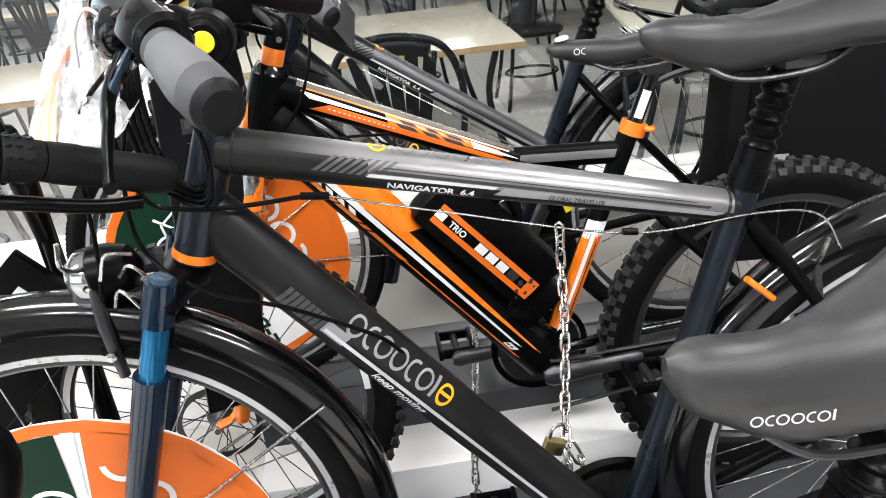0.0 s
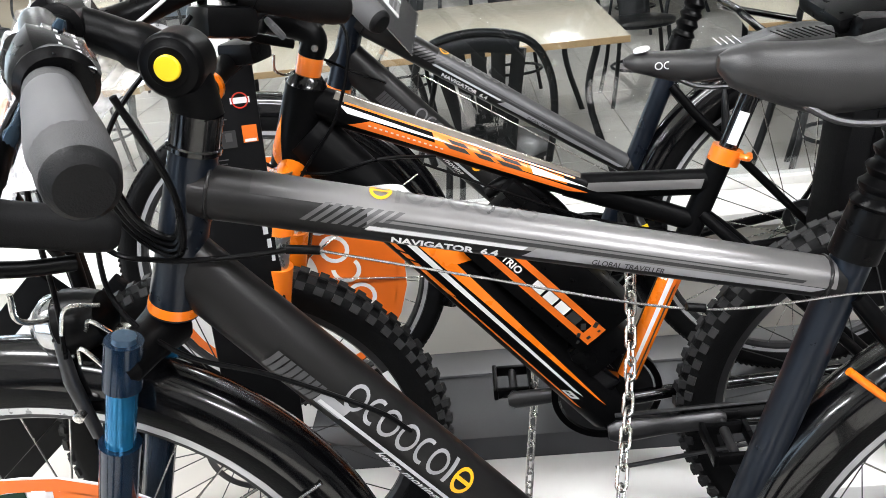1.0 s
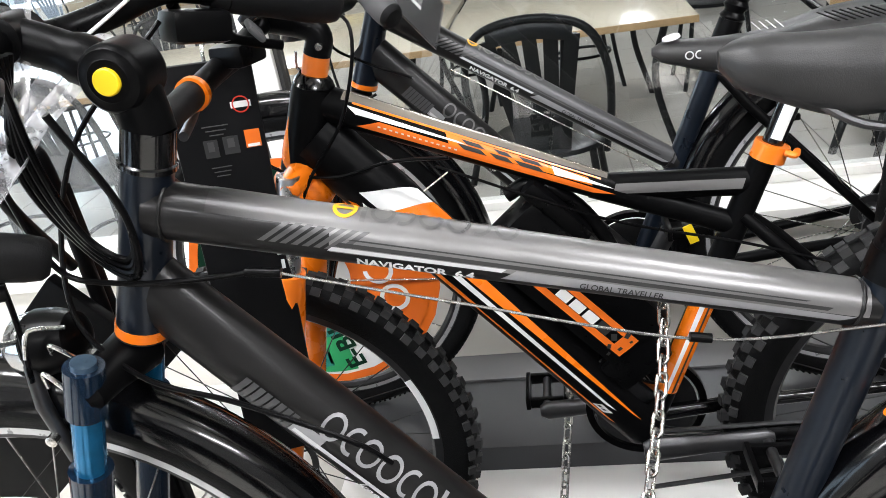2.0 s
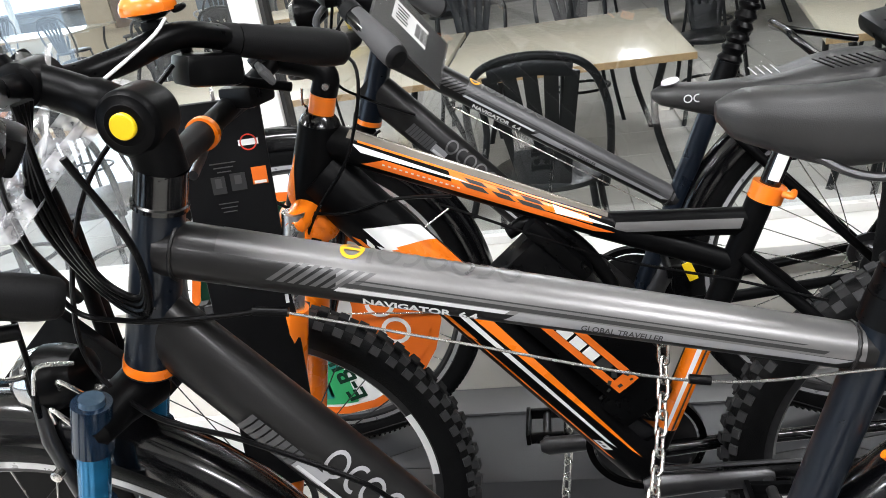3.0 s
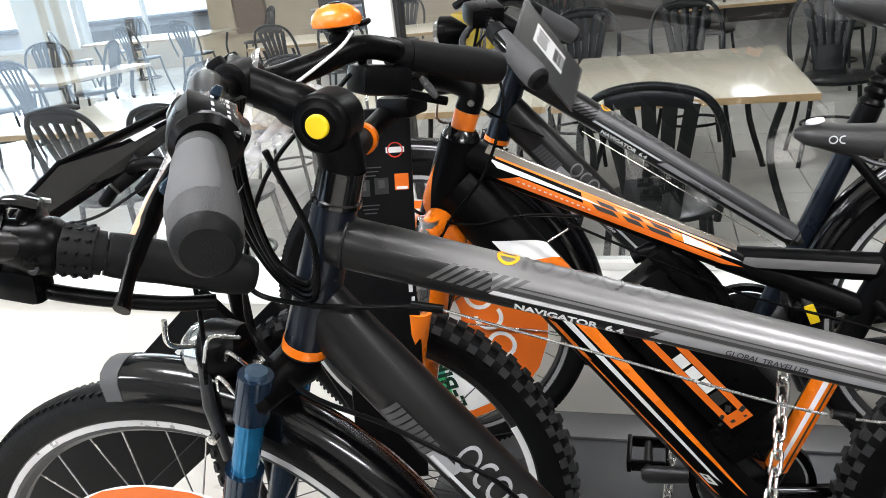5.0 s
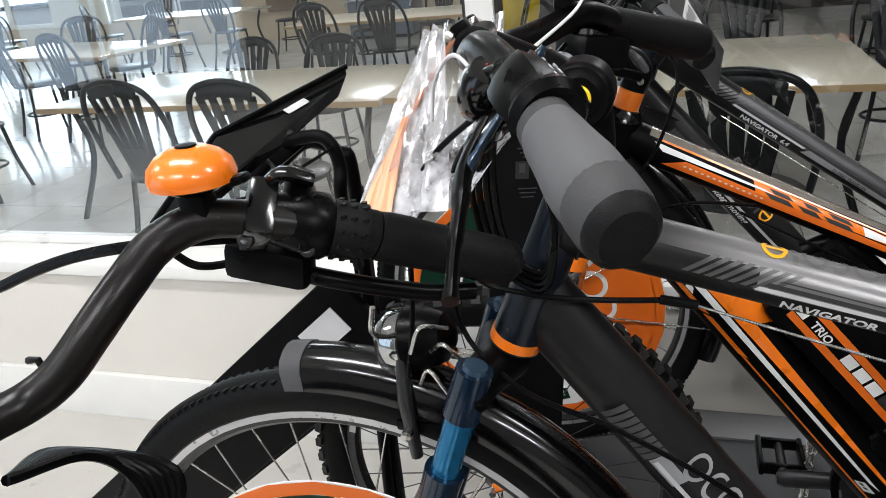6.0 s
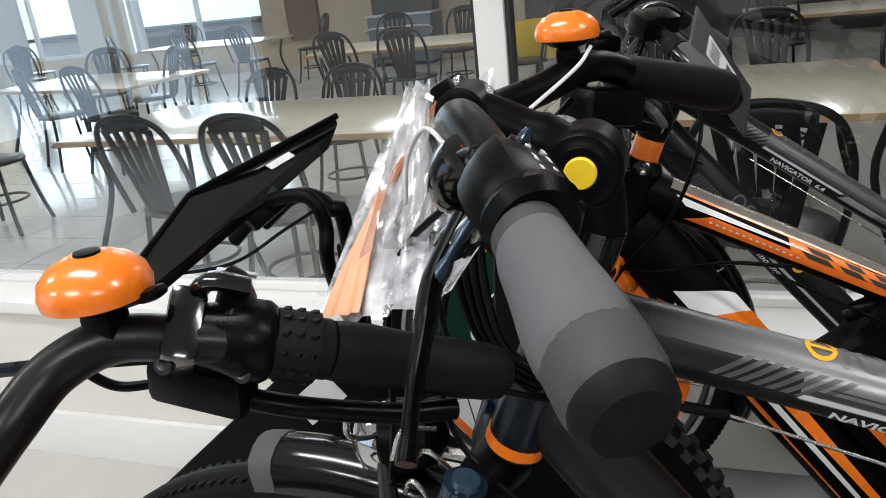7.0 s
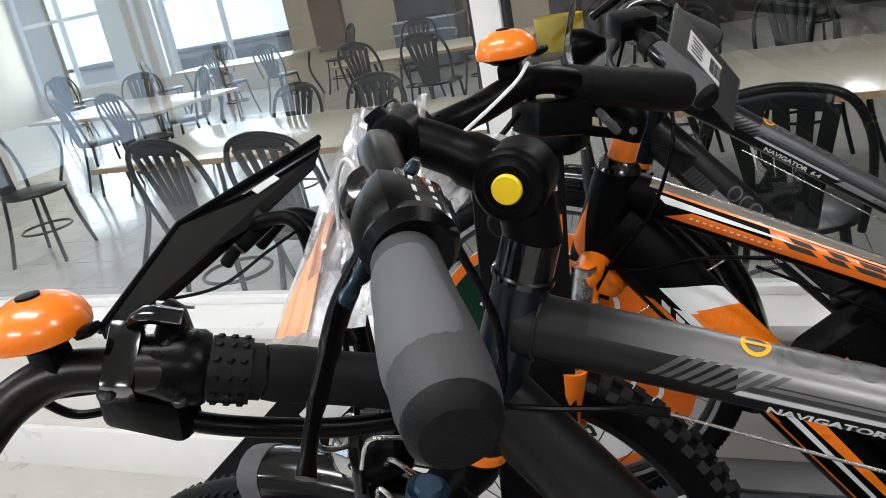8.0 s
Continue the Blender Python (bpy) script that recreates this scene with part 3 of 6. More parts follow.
def fender(bike, c, R, w, a0, a1, label="glossy black mudguard"):
    h = w / 2
    prof = [(R - .026, -h * 1.02), (R - .004, -h), (R + .006, -h * .8), (R + .012, -h * .4), (R + .014, 0), (R + .012, h * .4), (R + .006, h * .8), (R - .004, h), (R - .026, h * 1.02), (R - .026, h * .95), (R - .004, h * .93), (R + .004, h * .75), (R + .0095, h * .38), (R + .0115, 0), (R + .0095, -h * .38), (R + .004, -h * .75), (R - .004, -h * .93), (R - .026, -h * .95)]
    return part("mudguard", hp(c, prof, segs=48, a0=a0, a1=a1), GLOSSB, bike, label)


def saddle(bike, tip, y, ztop, length, wide, mark=None, drop=.05, cut=True, rise=0.0):
    """A padded saddle: nose at tip, lofted to its broad rear, on rails."""
    bm = bmesh.new()
    N, K = 26, 28
    rings = []
    for i in range(N + 1):
        t = i / N
        w = .022 + (.026 - .022) * min(t / .35, 1) + max(0, (t - .3) / .7) ** 1.35 * (wide / 2 - .026) * 1.0
        if t > .86:
            w *= math.sqrt(max(0.05, 1 - ((t - .86) / .15) ** 2))
        if t < .1:
            w *= math.sqrt(max(0.03, 1 - ((.1 - t) / .103) ** 2))
        z = ztop - .012 * math.sin(math.pi * min(t / .75, 1)) - .010 * (1 - t) + .004 * max(0, t - .6)
        lift_ = max(0.0, min(1.0, (t - .18) / .6))
        z += rise * lift_ * lift_ * (3 - 2 * lift_)
        if t < .12:
            z -= .012 * ((.12 - t) / .12) ** 2
        d = drop * (.5 + .5 * min(1, t / .3) ** .8) * (1 if t > .1 else .45 + .55 * math.sqrt(1 - ((.1 - t) / .1) ** 2))
        d += rise * .9 * lift_
        x = tip + t * length
        ring = []
        for k in range(K):
            a = 2 * math.pi * k / K
            cy = -math.cos(a) * w * (1 if math.sin(a) >= 0 else (1 - .22 * abs(math.sin(a))))
            cz = z - d * .55 + (d * .55 * abs(math.sin(a)) ** .75 if math.sin(a) >= 0 else -d * .45 * abs(math.sin(a)) ** .6)
            cz -= .006 * math.exp(-(cy / .012) ** 2) if cut and t > .4 and math.sin(a) > 0 else 0
            ring.append(bm.verts.new((x, y + cy, cz)))
        rings.append(ring)
    for A, B in zip(rings, rings[1:]):
        for k in range(K):
            bm.faces.new((A[k], A[(k + 1) % K], B[(k + 1) % K], B[k]))
    bm.faces.new(rings[0])
    bm.faces.new(rings[-1][::-1])
    s = part("saddle", bm, SADDLE, bike, "black padded vinyl saddle")
    for sy in (-.022, .022):
        part("rail", tb(spline([(tip + length * .2, y + sy * .5, ztop - drop * .95), (tip + length * .38, y + sy, ztop - drop - .022), (tip + length * .7, y + sy, ztop - drop - .02), (tip + length * .85, y + sy * 1.4, ztop - drop * .9)]), .0035, segs=8), DSTEEL, s)
    part("shell", bx((tip + length * .62, y, ztop - drop * 1.02), (length * .5, .05, .01), None, .003), PLASTIC, s)
    if mark:
        n, h, t0 = mark
        vs, fs, _, _ = rounded_mark(n, h)
        w = .026 + .6 * 0
        o = V(tip + length * t0, y - .0315, ztop - drop * .76)
        part("print", mesh_of([p for p in plane_map(vs, o, (1, -.10 - max(0, t0 - .2) * .5, 0), (0, .0, 1))], fs), LGREY, s, "plain white rounded mark", False)
    return s


def seat_post(bike, p, q, boot):
    part("seat_post", tb([p, q], .0138, segs=18), MATT, bike)
    if boot:
        a, b = Vector(boot[0]), Vector(boot[1])
        P, R = [], []
        n = 25
        for i in range(n + 1):
            t = i / n
            P.append(a.lerp(b, t))
            R.append((.0195 - .003 * t) + .0028 * math.sin(t * math.pi * 2 * 5.5))
        part("boot", tb(P, R, segs=20), PLASTIC, bike, "ribbed rubber spring boot")
        part("collar", tb([a - (b - a).normalized() * .045, a], [.0215, .0205], segs=20), PLASTIC, bike)
    part("saddle_clamp", bx(Vector(q) + V(0, 0, .006), (.05, .046, .022), None, .006), DSTEEL, bike)


def crank_set(bike, c, arm_deg, length, pedal_near=True, ring_r=.09, cover=True, reflector=False):
    cx, cy, cz = c
    part("bottom_bracket", lt((cx, cy - .036, cz), (0, 1, 0), [(0, .018), (.002, .021), (.07, .021), (.072, .018)], 24), MATT, bike)
    part("chainring", lt((cx, cy + .045, cz), (0, 1, 0), [(0, ring_r * .5), (.001, ring_r), (.004, ring_r), (.005, ring_r * .5)], 48), DSTEEL, bike)
    if cover:
        part("chain_guard", hp((cx, cy + .05, cz), [(ring_r + .004, -.006), (ring_r + .016, -.006), (ring_r + .016, .008), (ring_r + .004, .008)], segs=48), PLASTIC, bike)
    for s, dg in ((-1, arm_deg), (1, arm_deg + 180)):
        e = V(math.cos(radians(dg)), 0, math.sin(radians(dg)))
        o = V(cx, cy + s * .062, cz)
        part("crank", tb([o - e * .016, o, o + e * length * .5, o + e * length, o + e * (length + .012)], [.009, .0145, .011, .012, .007], segs=12, flat=1.5, up=(0, 1, 0)), DSTEEL, bike)
        pc = o + e * length + V(0, s * .06, 0)
        ped = part("pedal", tb([pc - V(0, s * .055, 0), pc + V(0, s * .04, 0)], [.009, .007], segs=12), DSTEEL, bike, "black cage pedal")
        for dx in (-.034, .034):
            part("cage", bx(pc + V(dx, 0, 0), (.009, .085, .024), None, .003), PLASTIC, ped)
        for dy in (-.036, .036):
            part("cage", bx(pc + V(0, dy, 0), (.062, .01, .02), None, .003), PLASTIC, ped)
        if reflector:
            part("reflector", bx(pc + V(0, s * .0425, 0), (.036, .003, .016), Matrix.Rotation(1.2, 3, "Y"), .001), YELLOW, ped, "amber reflector")


def v_brake(bike, c, h=.11):
    """A rim brake: two arms, pads, a bent noodle and bolts."""
    cx, cy, cz = c
    b = part("brake", tb([(cx, cy - .03, cz - .03), (cx - .004, cy - .034, cz + h * .4), (cx - .006, cy - .024, cz + h)], [.0065, .0075, .005], segs=10), DSTEEL, bike, "black rim brake with silver bolts")
    part("arm", tb([(cx, cy + .03, cz - .03), (cx - .004, cy + .034, cz + h * .4), (cx - .006, cy + .024, cz + h)], [.0065, .0075, .005], segs=10), DSTEEL, b)
    for s in (-1, 1):
        part("brake_pad", bx((cx + .006, cy + s * .019, cz), (.055, .011, .013), None, .004), PLASTIC, b)
        part("bolt", lt((cx - .002, cy + s * .044, cz + .005), (0, 1, 0), [(-.005, .0035), (-.004, .006), (.004, .006), (.005, .0035)], 10), STEEL, b)
    part("noodle", tb(spline([(cx - .006, cy + .02, cz + h), (cx - .008, cy - .02, cz + h + .004), (cx - .02, cy - .05, cz + h + .02), (cx - .015, cy - .055, cz + h + .05)]), .0028, segs=8), STEEL, b)


def grip_shape(bike, a, b, m, r0=.0165, r1=.0215, cap=GRIPD, pad=False):
    """A swelling rubber grip from a to its outer end b, with a padded palm side and end cap."""
    a, b = Vector(a), Vector(b)
    d = (b - a).normalized()
    P = [a.lerp(b, t) for t in (0, .06, .2, .4, .6, .8, .93, 1.0)]
    R = [r0, r0 * 1.05, r0 * 1.08, (r0 + r1) / 2, r1 * .98, r1 * 1.02, r1, r1 * .93]
    g = part("grip", tb(P, R, segs=24, flat=.92, up=(0, 0, 1)), m, bike, "ribbed rubber grip")
    if pad:
        q = Pipe(a, b, r0 * 1.04, r1 * .99)
        part("palm_pad", q.patch(q.len * .2, q.len * .86, -28, 128, 0, .0024, 10, 12, .82), GRIP, g, "lighter grey palm pad")
    part("collar", tb([a - d * .022, a - d * .002], [r0 * 1.0, r0 * 1.03], segs=20), GRIPD, g)
    part("end_cap", tb([b - d * .001, b + d * .004, b + d * .008, b + d * .0085], [r1 * .945, r1 * .9, r1 * .7, r1 * .3], segs=24, flat=.92, up=(0, 0, 1)), cap, g, "dark rubber end cap")
    return g


def palm_pad(bike, a, b, r0, r1):
    """Softer raised palm rest on the upper front side of a grip, its rim sinking into the rubber."""
    a, b = Vector(a), Vector(b)
    d = (b - a).normalized()
    up = (V(0, 0, 1) - d * d.z).normalized()
    w = up.cross(d)
    w = -w if w.x > 0 else w
    ts, rs = (0, .06, .2, .4, .6, .8, .93, 1.0), (r0, r0 * 1.05, r0 * 1.08, (r0 + r1) / 2, r1 * .98, r1 * 1.02, r1, r1 * .93)
    bm, g, n = bmesh.new(), [], 22
    for i in range(n + 1):
        row, t = [], .12 + .70 * i / n
        k = max(j for j in range(7) if ts[j] <= t)
        r = rs[k] + (rs[k + 1] - rs[k]) * (t - ts[k]) / (ts[k + 1] - ts[k])
        for j in range(n + 1):
            e, f = 2 * i / n - 1, 2 * j / n - 1
            q = radians(48 + 92 * f)
            lift = .0016 - .0042 * (e ** 8 + f ** 8)
            row.append(bm.verts.new(a + (b - a) * t + (r + max(lift, -.003)) * (math.cos(q) * w * .935 + math.sin(q) * up)))
        g.append(row)
    for i in range(n):
        for j in range(n):
            bm.faces.new((g[i][j], g[i + 1][j], g[i + 1][j + 1], g[i][j + 1]))
    return part("palm_pad", bm, PADG, bike, "lighter grey palm pad")


def bell(name_parent, c, r):
    cx, cy, cz = c
    b = part("bell", lt(c, (0, 0, 1), [(-r * .34, r * .82), (-r * .3, r * .97), (-r * .12, r), (r * .12, r * .93), (r * .34, r * .72), (r * .48, r * .42), (r * .53, 0)], 40), ORANGE, name_parent, "glossy orange bicycle bell")
    part("base", lt((cx, cy, cz - r * .52), (0, 0, 1), [(0, r * .5), (.002, r * .62), (r * .16, r * .8), (r * .19, r * .8)], 32), PLASTIC, b, "black base")
    part("button", lt((cx, cy, cz + r * .5), (0, 0, 1), [(0, r * .24), (r * .05, r * .23), (r * .07, 0)], 24), PLASTIC, b, "dark oval cap")
    part("bracket", bx((cx, cy, cz - r * .9), (r * .7, r * .6, r * .7), None, .004), PLASTIC, b)
    part("lever", bx((cx + r * 1.05, cy + .004, cz - r * .3), (r * .5, r * .45, r * .25), Matrix.Rotation(-.3, 3, "Y"), .004), PLASTIC, b)
    return b


def cable(bike, pts, r=.0026, m=PLASTIC, name="cable"):
    return part(name, tb(spline(pts, 8), r, segs=8), m, bike)


def suspension_fork(bike, crown, axle, y, m_leg, m_lower, blue=None, spread=.062, rs=.0155, caps=True):
    """Crown, two stanchions and two lower legs down to the axle."""
    cx, cz = crown
    ax, az = axle
    d = (V(ax, 0, az) - V(cx, 0, cz))
    off = V(-.03, 0, .012)
    part("fork_crown", tb([(cx - .017, y - spread - .014, cz + .012), (cx - .017, y - spread - .006, cz + .014), (cx - .012, y - spread * .55, cz + .016), (cx, y, cz + .018), (cx - .012, y + spread * .55, cz + .016), (cx - .017, y + spread + .006, cz + .014), (cx - .017, y + spread + .014, cz + .012)], [.009, .0175, .021, .026, .021, .0175, .009], segs=16), m_leg, bike, "fork crown")
    for s in (-1, 1):
        top = V(cx - .015, y + s * spread, cz + .03)
        end = V(ax + .046, y + s * spread, az + .012)
        a = top.lerp(end, .27 if blue else .30)
        part("stanchion", tb([top, a], rs * .93, segs=18), BLUE if blue else ALU, bike, "blue film-wrapped stanchion" if blue else "")
        if caps:
            part("top_cap", tb([top - (end - top).normalized() * .012, top + (end - top).normalized() * (.04 if blue else .02)], [rs * 1.12, rs * 1.16], segs=20), NAVYFILM if blue else GLOSSB, bike)
            part("knob", tb([top - (end - top).normalized() * .017, top - (end - top).normalized() * .011], [rs * .7, rs * .8], segs=14), BLUEGREY if blue else DSTEEL, bike)
        part("lower_leg", tb([a - (a - top) * .02, a + (end - a) * .06, end.lerp(a, .25), end], [rs * 1.3, rs * 1.25, rs * 1.15, rs * .75], segs=18), NAVYFILM if blue else m_lower, bike)
        part("dropout", tb([end + V(.004, 0, .03), end + V(-.02, -s * .006, .0), (ax, y + s * (spread - .008), az)], [.011, .011, .013], segs=10, flat=.6), m_lower, bike)
    part("axle", tb([(ax, y - spread - .012, az), (ax, y + spread + .012, az)], .006, segs=12), STEEL, bike)


def trek_frame(bike, y, head, headset, top, down, seat, rear, skin):
    """Frame tubes of a trekking bicycle; returns the tubes that carry print."""
    (hx0, hz0), (hx1, hz1) = head
    H = Pipe((hx0, y, hz0), (hx1, y, hz1), .0245, .0215)
    part("head_tube", H.bm(), NAVY, bike, "dark blue-black head tube")
    part("ring", H.bm(.015, .075, .0008), ORANGE, bike, "orange band round the head tube")
    part("headset", tb([(hx1, y, hz1), V(hx1, y, hz1).lerp(V(headset[0], y, headset[1]), .12), V(hx1, y, hz1).lerp(V(headset[0], y, headset[1]), .16), V(headset[0], y, headset[1])], [.0245, .0245, .0225, .022], segs=24), GLOSSB, bike)
    T = Pipe((top[0][0], y, top[0][1]), (top[1][0], y, top[1][1]), .0255, .0195, 1.0)
    part("top_tube", T.bm(), skin, bike)
    D = Pipe((down[0][0], y, down[0][1]), (down[1][0], y, down[1][1]), .0315, .0285, 1.12)
    dbm = D.bm(-.02, 1.0)
    for v_ in dbm.verts:
        t_ = max(0.0, min(1.0, (v_.co - D.p).dot(D.d) / (D.len * .2)))
        v_.co.y = y + (v_.co.y - y) * (.62 + .38 * t_ * t_ * (3 - 2 * t_))
    part("down_tube", dbm, skin, bike)
    for pipe_, s_, r_ in ((T, .016, .0262), (T, T.len - .016, .0204)):
        c_ = pipe_.p + pipe_.d * s_
        ring_ = [c_ + r_ * (math.cos(a_) * pipe_.n + math.sin(a_) * pipe_.u) for a_ in [2 * math.pi * k_ / 28 for k_ in range(28)]]
        part("weld", tb(ring_, [.0015 + .0006 * (k_ % 2) for k_ in range(28)], segs=6, closed=True), skin, bike, "rippled weld bead")
    S = Pipe((seat[0][0], y, seat[0][1]), (seat[1][0], y, seat[1][1]), .0185, .0185)
    part("seat_tube", S.bm(), NAVY if skin is SATIN else MATT, bike)
    part("seat_clamp", S.bm(-.01, .035, .004), PLASTIC, bike)
    for s in (-1, 1):
        a = V(seat[0][0], y, seat[0][1]) * .9 + V(seat[1][0], y, seat[1][1]) * .1
        part("seat_stay", tb([a + V(.012, s * .014, 0), a + V(.05, s * .034, -.05), (rear[0], y + s * .062, rear[1])], [.0085, .009, .0075], segs=12), MATT, bike)
        part("chain_stay", tb([(down[1][0], y + s * .022, down[1][1]), (down[1][0] + .12, y + s * .042, down[1][1] + .02), (rear[0], y + s * .062, rear[1])], [.013, .012, .009], segs=12), MATT, bike)
    return H, T, D, S


def trek_print(bike, T, D, panel=SILVER):
    """Silver panels, slanted bars, plain marks and lettering on both main tubes."""
    L = T.len
    if panel is SILVER:
        part("print", T.patch(L * .09, L * .268, 32, 150, -.004, .0004, 12, 12), FADE, bike, "silver fading into the dark paint")
    part("print", T.patch(L * .265, L * .985, -14, 150, -.004, .0005, 12, 16, .9), panel, bike, "silver panel on the top tube" if panel is SILVER else "dark grey panel on the top tube")
    for i in range(8):
        part("print", T.patch(L * (.165 + .0155 * i), L * (.165 + .0155 * i) + .0055, -8, 36, .022, .0007, 1, 6), HATCH, bike)
    part("print", T.patch(L * .272, L * .93, 0, 9, .004, .0009, 12, 2), GASKET, bike, "black pinstripe")
    part("print", T.patch(L * .29, L * .9, 15, 18, .004, .0009, 12, 2), GASKET, bike, "black pinstripe")
    part("print", T.patch(L * .262, L * .5, -11, -2, .004, .0009, 8, 2), LGREY, bike)
    part("print", T.patch(L * .5, L * .95, -29, -2, .012, .0009, 12, 4, .6), GREY, bike, "grey lower stripe")
    vs, fs = letters("NAVIGATOR  6.4", .0115, 0, .0004)
    w = max(v[0] for v in vs)
    k = (.098 / w)
    vs = [(v[0] * k, v[1], 0) for v in vs]
    part("lettering", mesh_of(T.flat_map(vs, L * .302, -41, .0012), fs), WHITE, bike, "pale model lettering", False)
    vs, fs = letters("GLOBAL TRAVELLER", .0085, 0, .0001)
    k = .068 / max(v[0] for v in vs)
    part("lettering", mesh_of(T.flat_map([(v[0] * k, v[1], 0) for v in vs], L * .606, -26, .0014), fs), GASKET, bike, "fine dark lettering", False)
    # marks on the top face, read from the other side
    vs, fs, av, af = rounded_mark(8, .024, 7)
    W = max(v[0] for v in vs + av)
    turn = lambda q: [(.155 - v[0] * .155 / W, .024 - v[1], 0) for v in q]
    part("print", mesh_of(T.flat_map(turn(vs), L * .26, 58, .0012), fs), FAINT, bike, "plain pale rounded mark", False)
    part("print", mesh_of(T.flat_map(turn(av), L * .26, 58, .0012), af), AMBER, bike, "yellow ring mark", False)
    L = D.len
    vs, fs, av, af = rounded_mark(8, .034, 7)
    W = max(v[0] for v in vs + av)
    put = lambda q: [(v[0] * .172 / W, v[1] * .82, 0) for v in q]
    part("print", mesh_of(D.flat_map(put(vs), L * .255, 4, .0009), fs), GREY if panel is SILVER else HATCH, bike, "plain grey rounded mark", False)
    part("print", mesh_of(D.flat_map(put(av), L * .255, 4, .0009), af), AMBER, bike, "yellow ring mark", False)
    part("print", D.patch(L * .235, L * .9, -20, -11, 0, .0008, 12, 2), LGREY, bike)
    part("print", D.patch(L * .23, L * .275, -24, 6, 0, .0007, 2, 4), GREY, bike)
    for i in range(8):
        part("print", D.patch(L * (.145 + .0105 * i), L * (.145 + .0105 * i) + .0062, -30, 12, .003, .0008, 1, 4), DGREY, bike)
    vs, fs = letters("keep moving", .017, .25, .0003)
    k = .088 / max(v[0] for v in vs)
    part("lettering", mesh_of(D.flat_map([(v[0] * k, v[1], 0) for v in vs], L * .35, -42, .0009), fs), WHITE, bike, "white slogan lettering", False)


def trek_bike(y, dx, dz, label, A):
    """A trekking bicycle; A holds the places that differ."""
    bike = thing("bicycle", (A["rear"][0], y, A["ground"]), label, "bicycle", "bicycles on the podium")
    H, T, D, S = trek_frame(bike, y, A["head"], A["headset"], A["top"], A["down"], A["seat"], A["rear"], A["skin"])
    if A.get("print", True):
        trek_print(bike, T, D, SILVER if y < 1.2 else DGREY)
    fx, fz = A["front"]
    rx, rz = A["rear"]
    crown = (A["head"][0][0] - .012, A["head"][0][1] - .035)
    suspension_fork(bike, crown, A["front"], y, MATT, GLOSSB, A.get("blue"))
    wf = wheel(bike, (fx, y, fz), .355, .045, .312, False, "silver-rimmed front wheel", True, 32, True)
    wr = wheel(bike, (rx, y, rz), .355, .045, .312, False, "silver-rimmed rear wheel", False, 32, True)
    if A.get("disc") is not None:
        advert_disc(wf, (fx, y, fz), A.get("disc_r", .236), A["disc"])
    fender(bike, (fx, y, fz), .372, .056, -18, A.get("fender_tip", 104))
    if A.get("blue"):
        tip_ = fender(bike, (fx, y, fz), .3728, .0575, A["fender_tip"] - 3.2, A["fender_tip"] + .4, "grey rubber end of the mudguard")
        tip_.data.materials[0] = GRIP
    fender(bike, (rx, y, rz), .372, .056, 20, 205)
    for s in (-1, 1):
        for a in (-6, 32):
            e = V(math.cos(radians(a)), 0, math.sin(radians(a)))
            part("stay", tb([(fx, y + s * .05, fz), V(fx, y + s * .03, fz) + e * .372], .002, segs=6), STEEL, bike)
    st = A["saddle"]
    seat_post(bike, (A["seat"][0][0], y, A["seat"][0][1]), (A["post"][0], y, A["post"][1]), ((A["boot"][0], y, A["boot"][1]), (A["boot"][2], y, A["boot"][3])))
    saddle(bike, st[0], y, st[1], .275, .2, A.get("mark"), .062)
    crank_set(bike, (A["down"][1][0], y, A["down"][1][1]), A.get("crank", 70), .17, True, .09, True, A.get("reflector", False))
    v_brake(bike, (fx + .1, y, fz + .312), .1)
    v_brake(bike, (rx - .185, y, rz + .225), .08)
    return bike


# the grey trekking bicycle, nearest in full view
YB = 0.893
B = trek_bike(YB, 0, 0, "matt anthracite trekking bicycle with silver top tube decals and orange bell", dict(
    ground=.22, skin=SATIN, head=((-.047, 1.076), (.014, 1.235)), headset=(.026, 1.268), top=((.005, 1.197), (.588, 1.047)),
    down=((-.02, 1.122), (.455, .53)), seat=((.605, 1.09), (.455, .53)), front=(-.248, .673), rear=(.88, .66), blue=True, disc=20, fender_tip=96,
    post=(.648, 1.215), boot=(.612, 1.118, .636, 1.205), saddle=(.468, 1.291), crank=10))
part("stem", tb(spline([(.026, YB, 1.262), (.024, YB, 1.29), (.012, YB, 1.312), (-.02, YB, 1.332), (-.058, YB, 1.349)], 5), [.0215] * 5 + [.0225] * 5 + [.0205] * 5 + [.0175] * 6, segs=24), MATT, B, "matt black adjustable stem")
part("stem_pivot", lt((.02, YB - .0235, 1.311), (0, 1, 0), [(-.001, .0165), (.0, .0175), (.001, .024), (.004, .0268), (.008, .0275), (.039, .0275), (.043, .0268), (.046, .024), (.047, .0165)], 40), MATT, B)
part("stem_cap", lt((.02, YB - .0275, 1.311), (0, 1, 0), [(-.0012, .0098), (0, .0108), (.003, .0108)], 32), YELLOW, B, "round yellow cover disc")
part("bar_clamp", tb([(-.06, YB - .02, 1.351), (-.06, YB - .0185, 1.351), (-.06, YB + .0185, 1.351), (-.06, YB + .02, 1.351)], [.0155, .0185, .0185, .0155], segs=20), MATT, B)
for s in (-1, 1):
    part("clamp_ear", bx((-.071, YB + s * .0125, 1.366), (.016, .012, .016), Matrix.Rotation(-.5, 3, "Y"), .004), MATT, B)
for s in (-1, 1):
    part("bolt", lt((-.078, YB + s * .016, 1.362), (-1, 0, .5), [(0, .004), (.006, .004)], 8), STEEL, B)
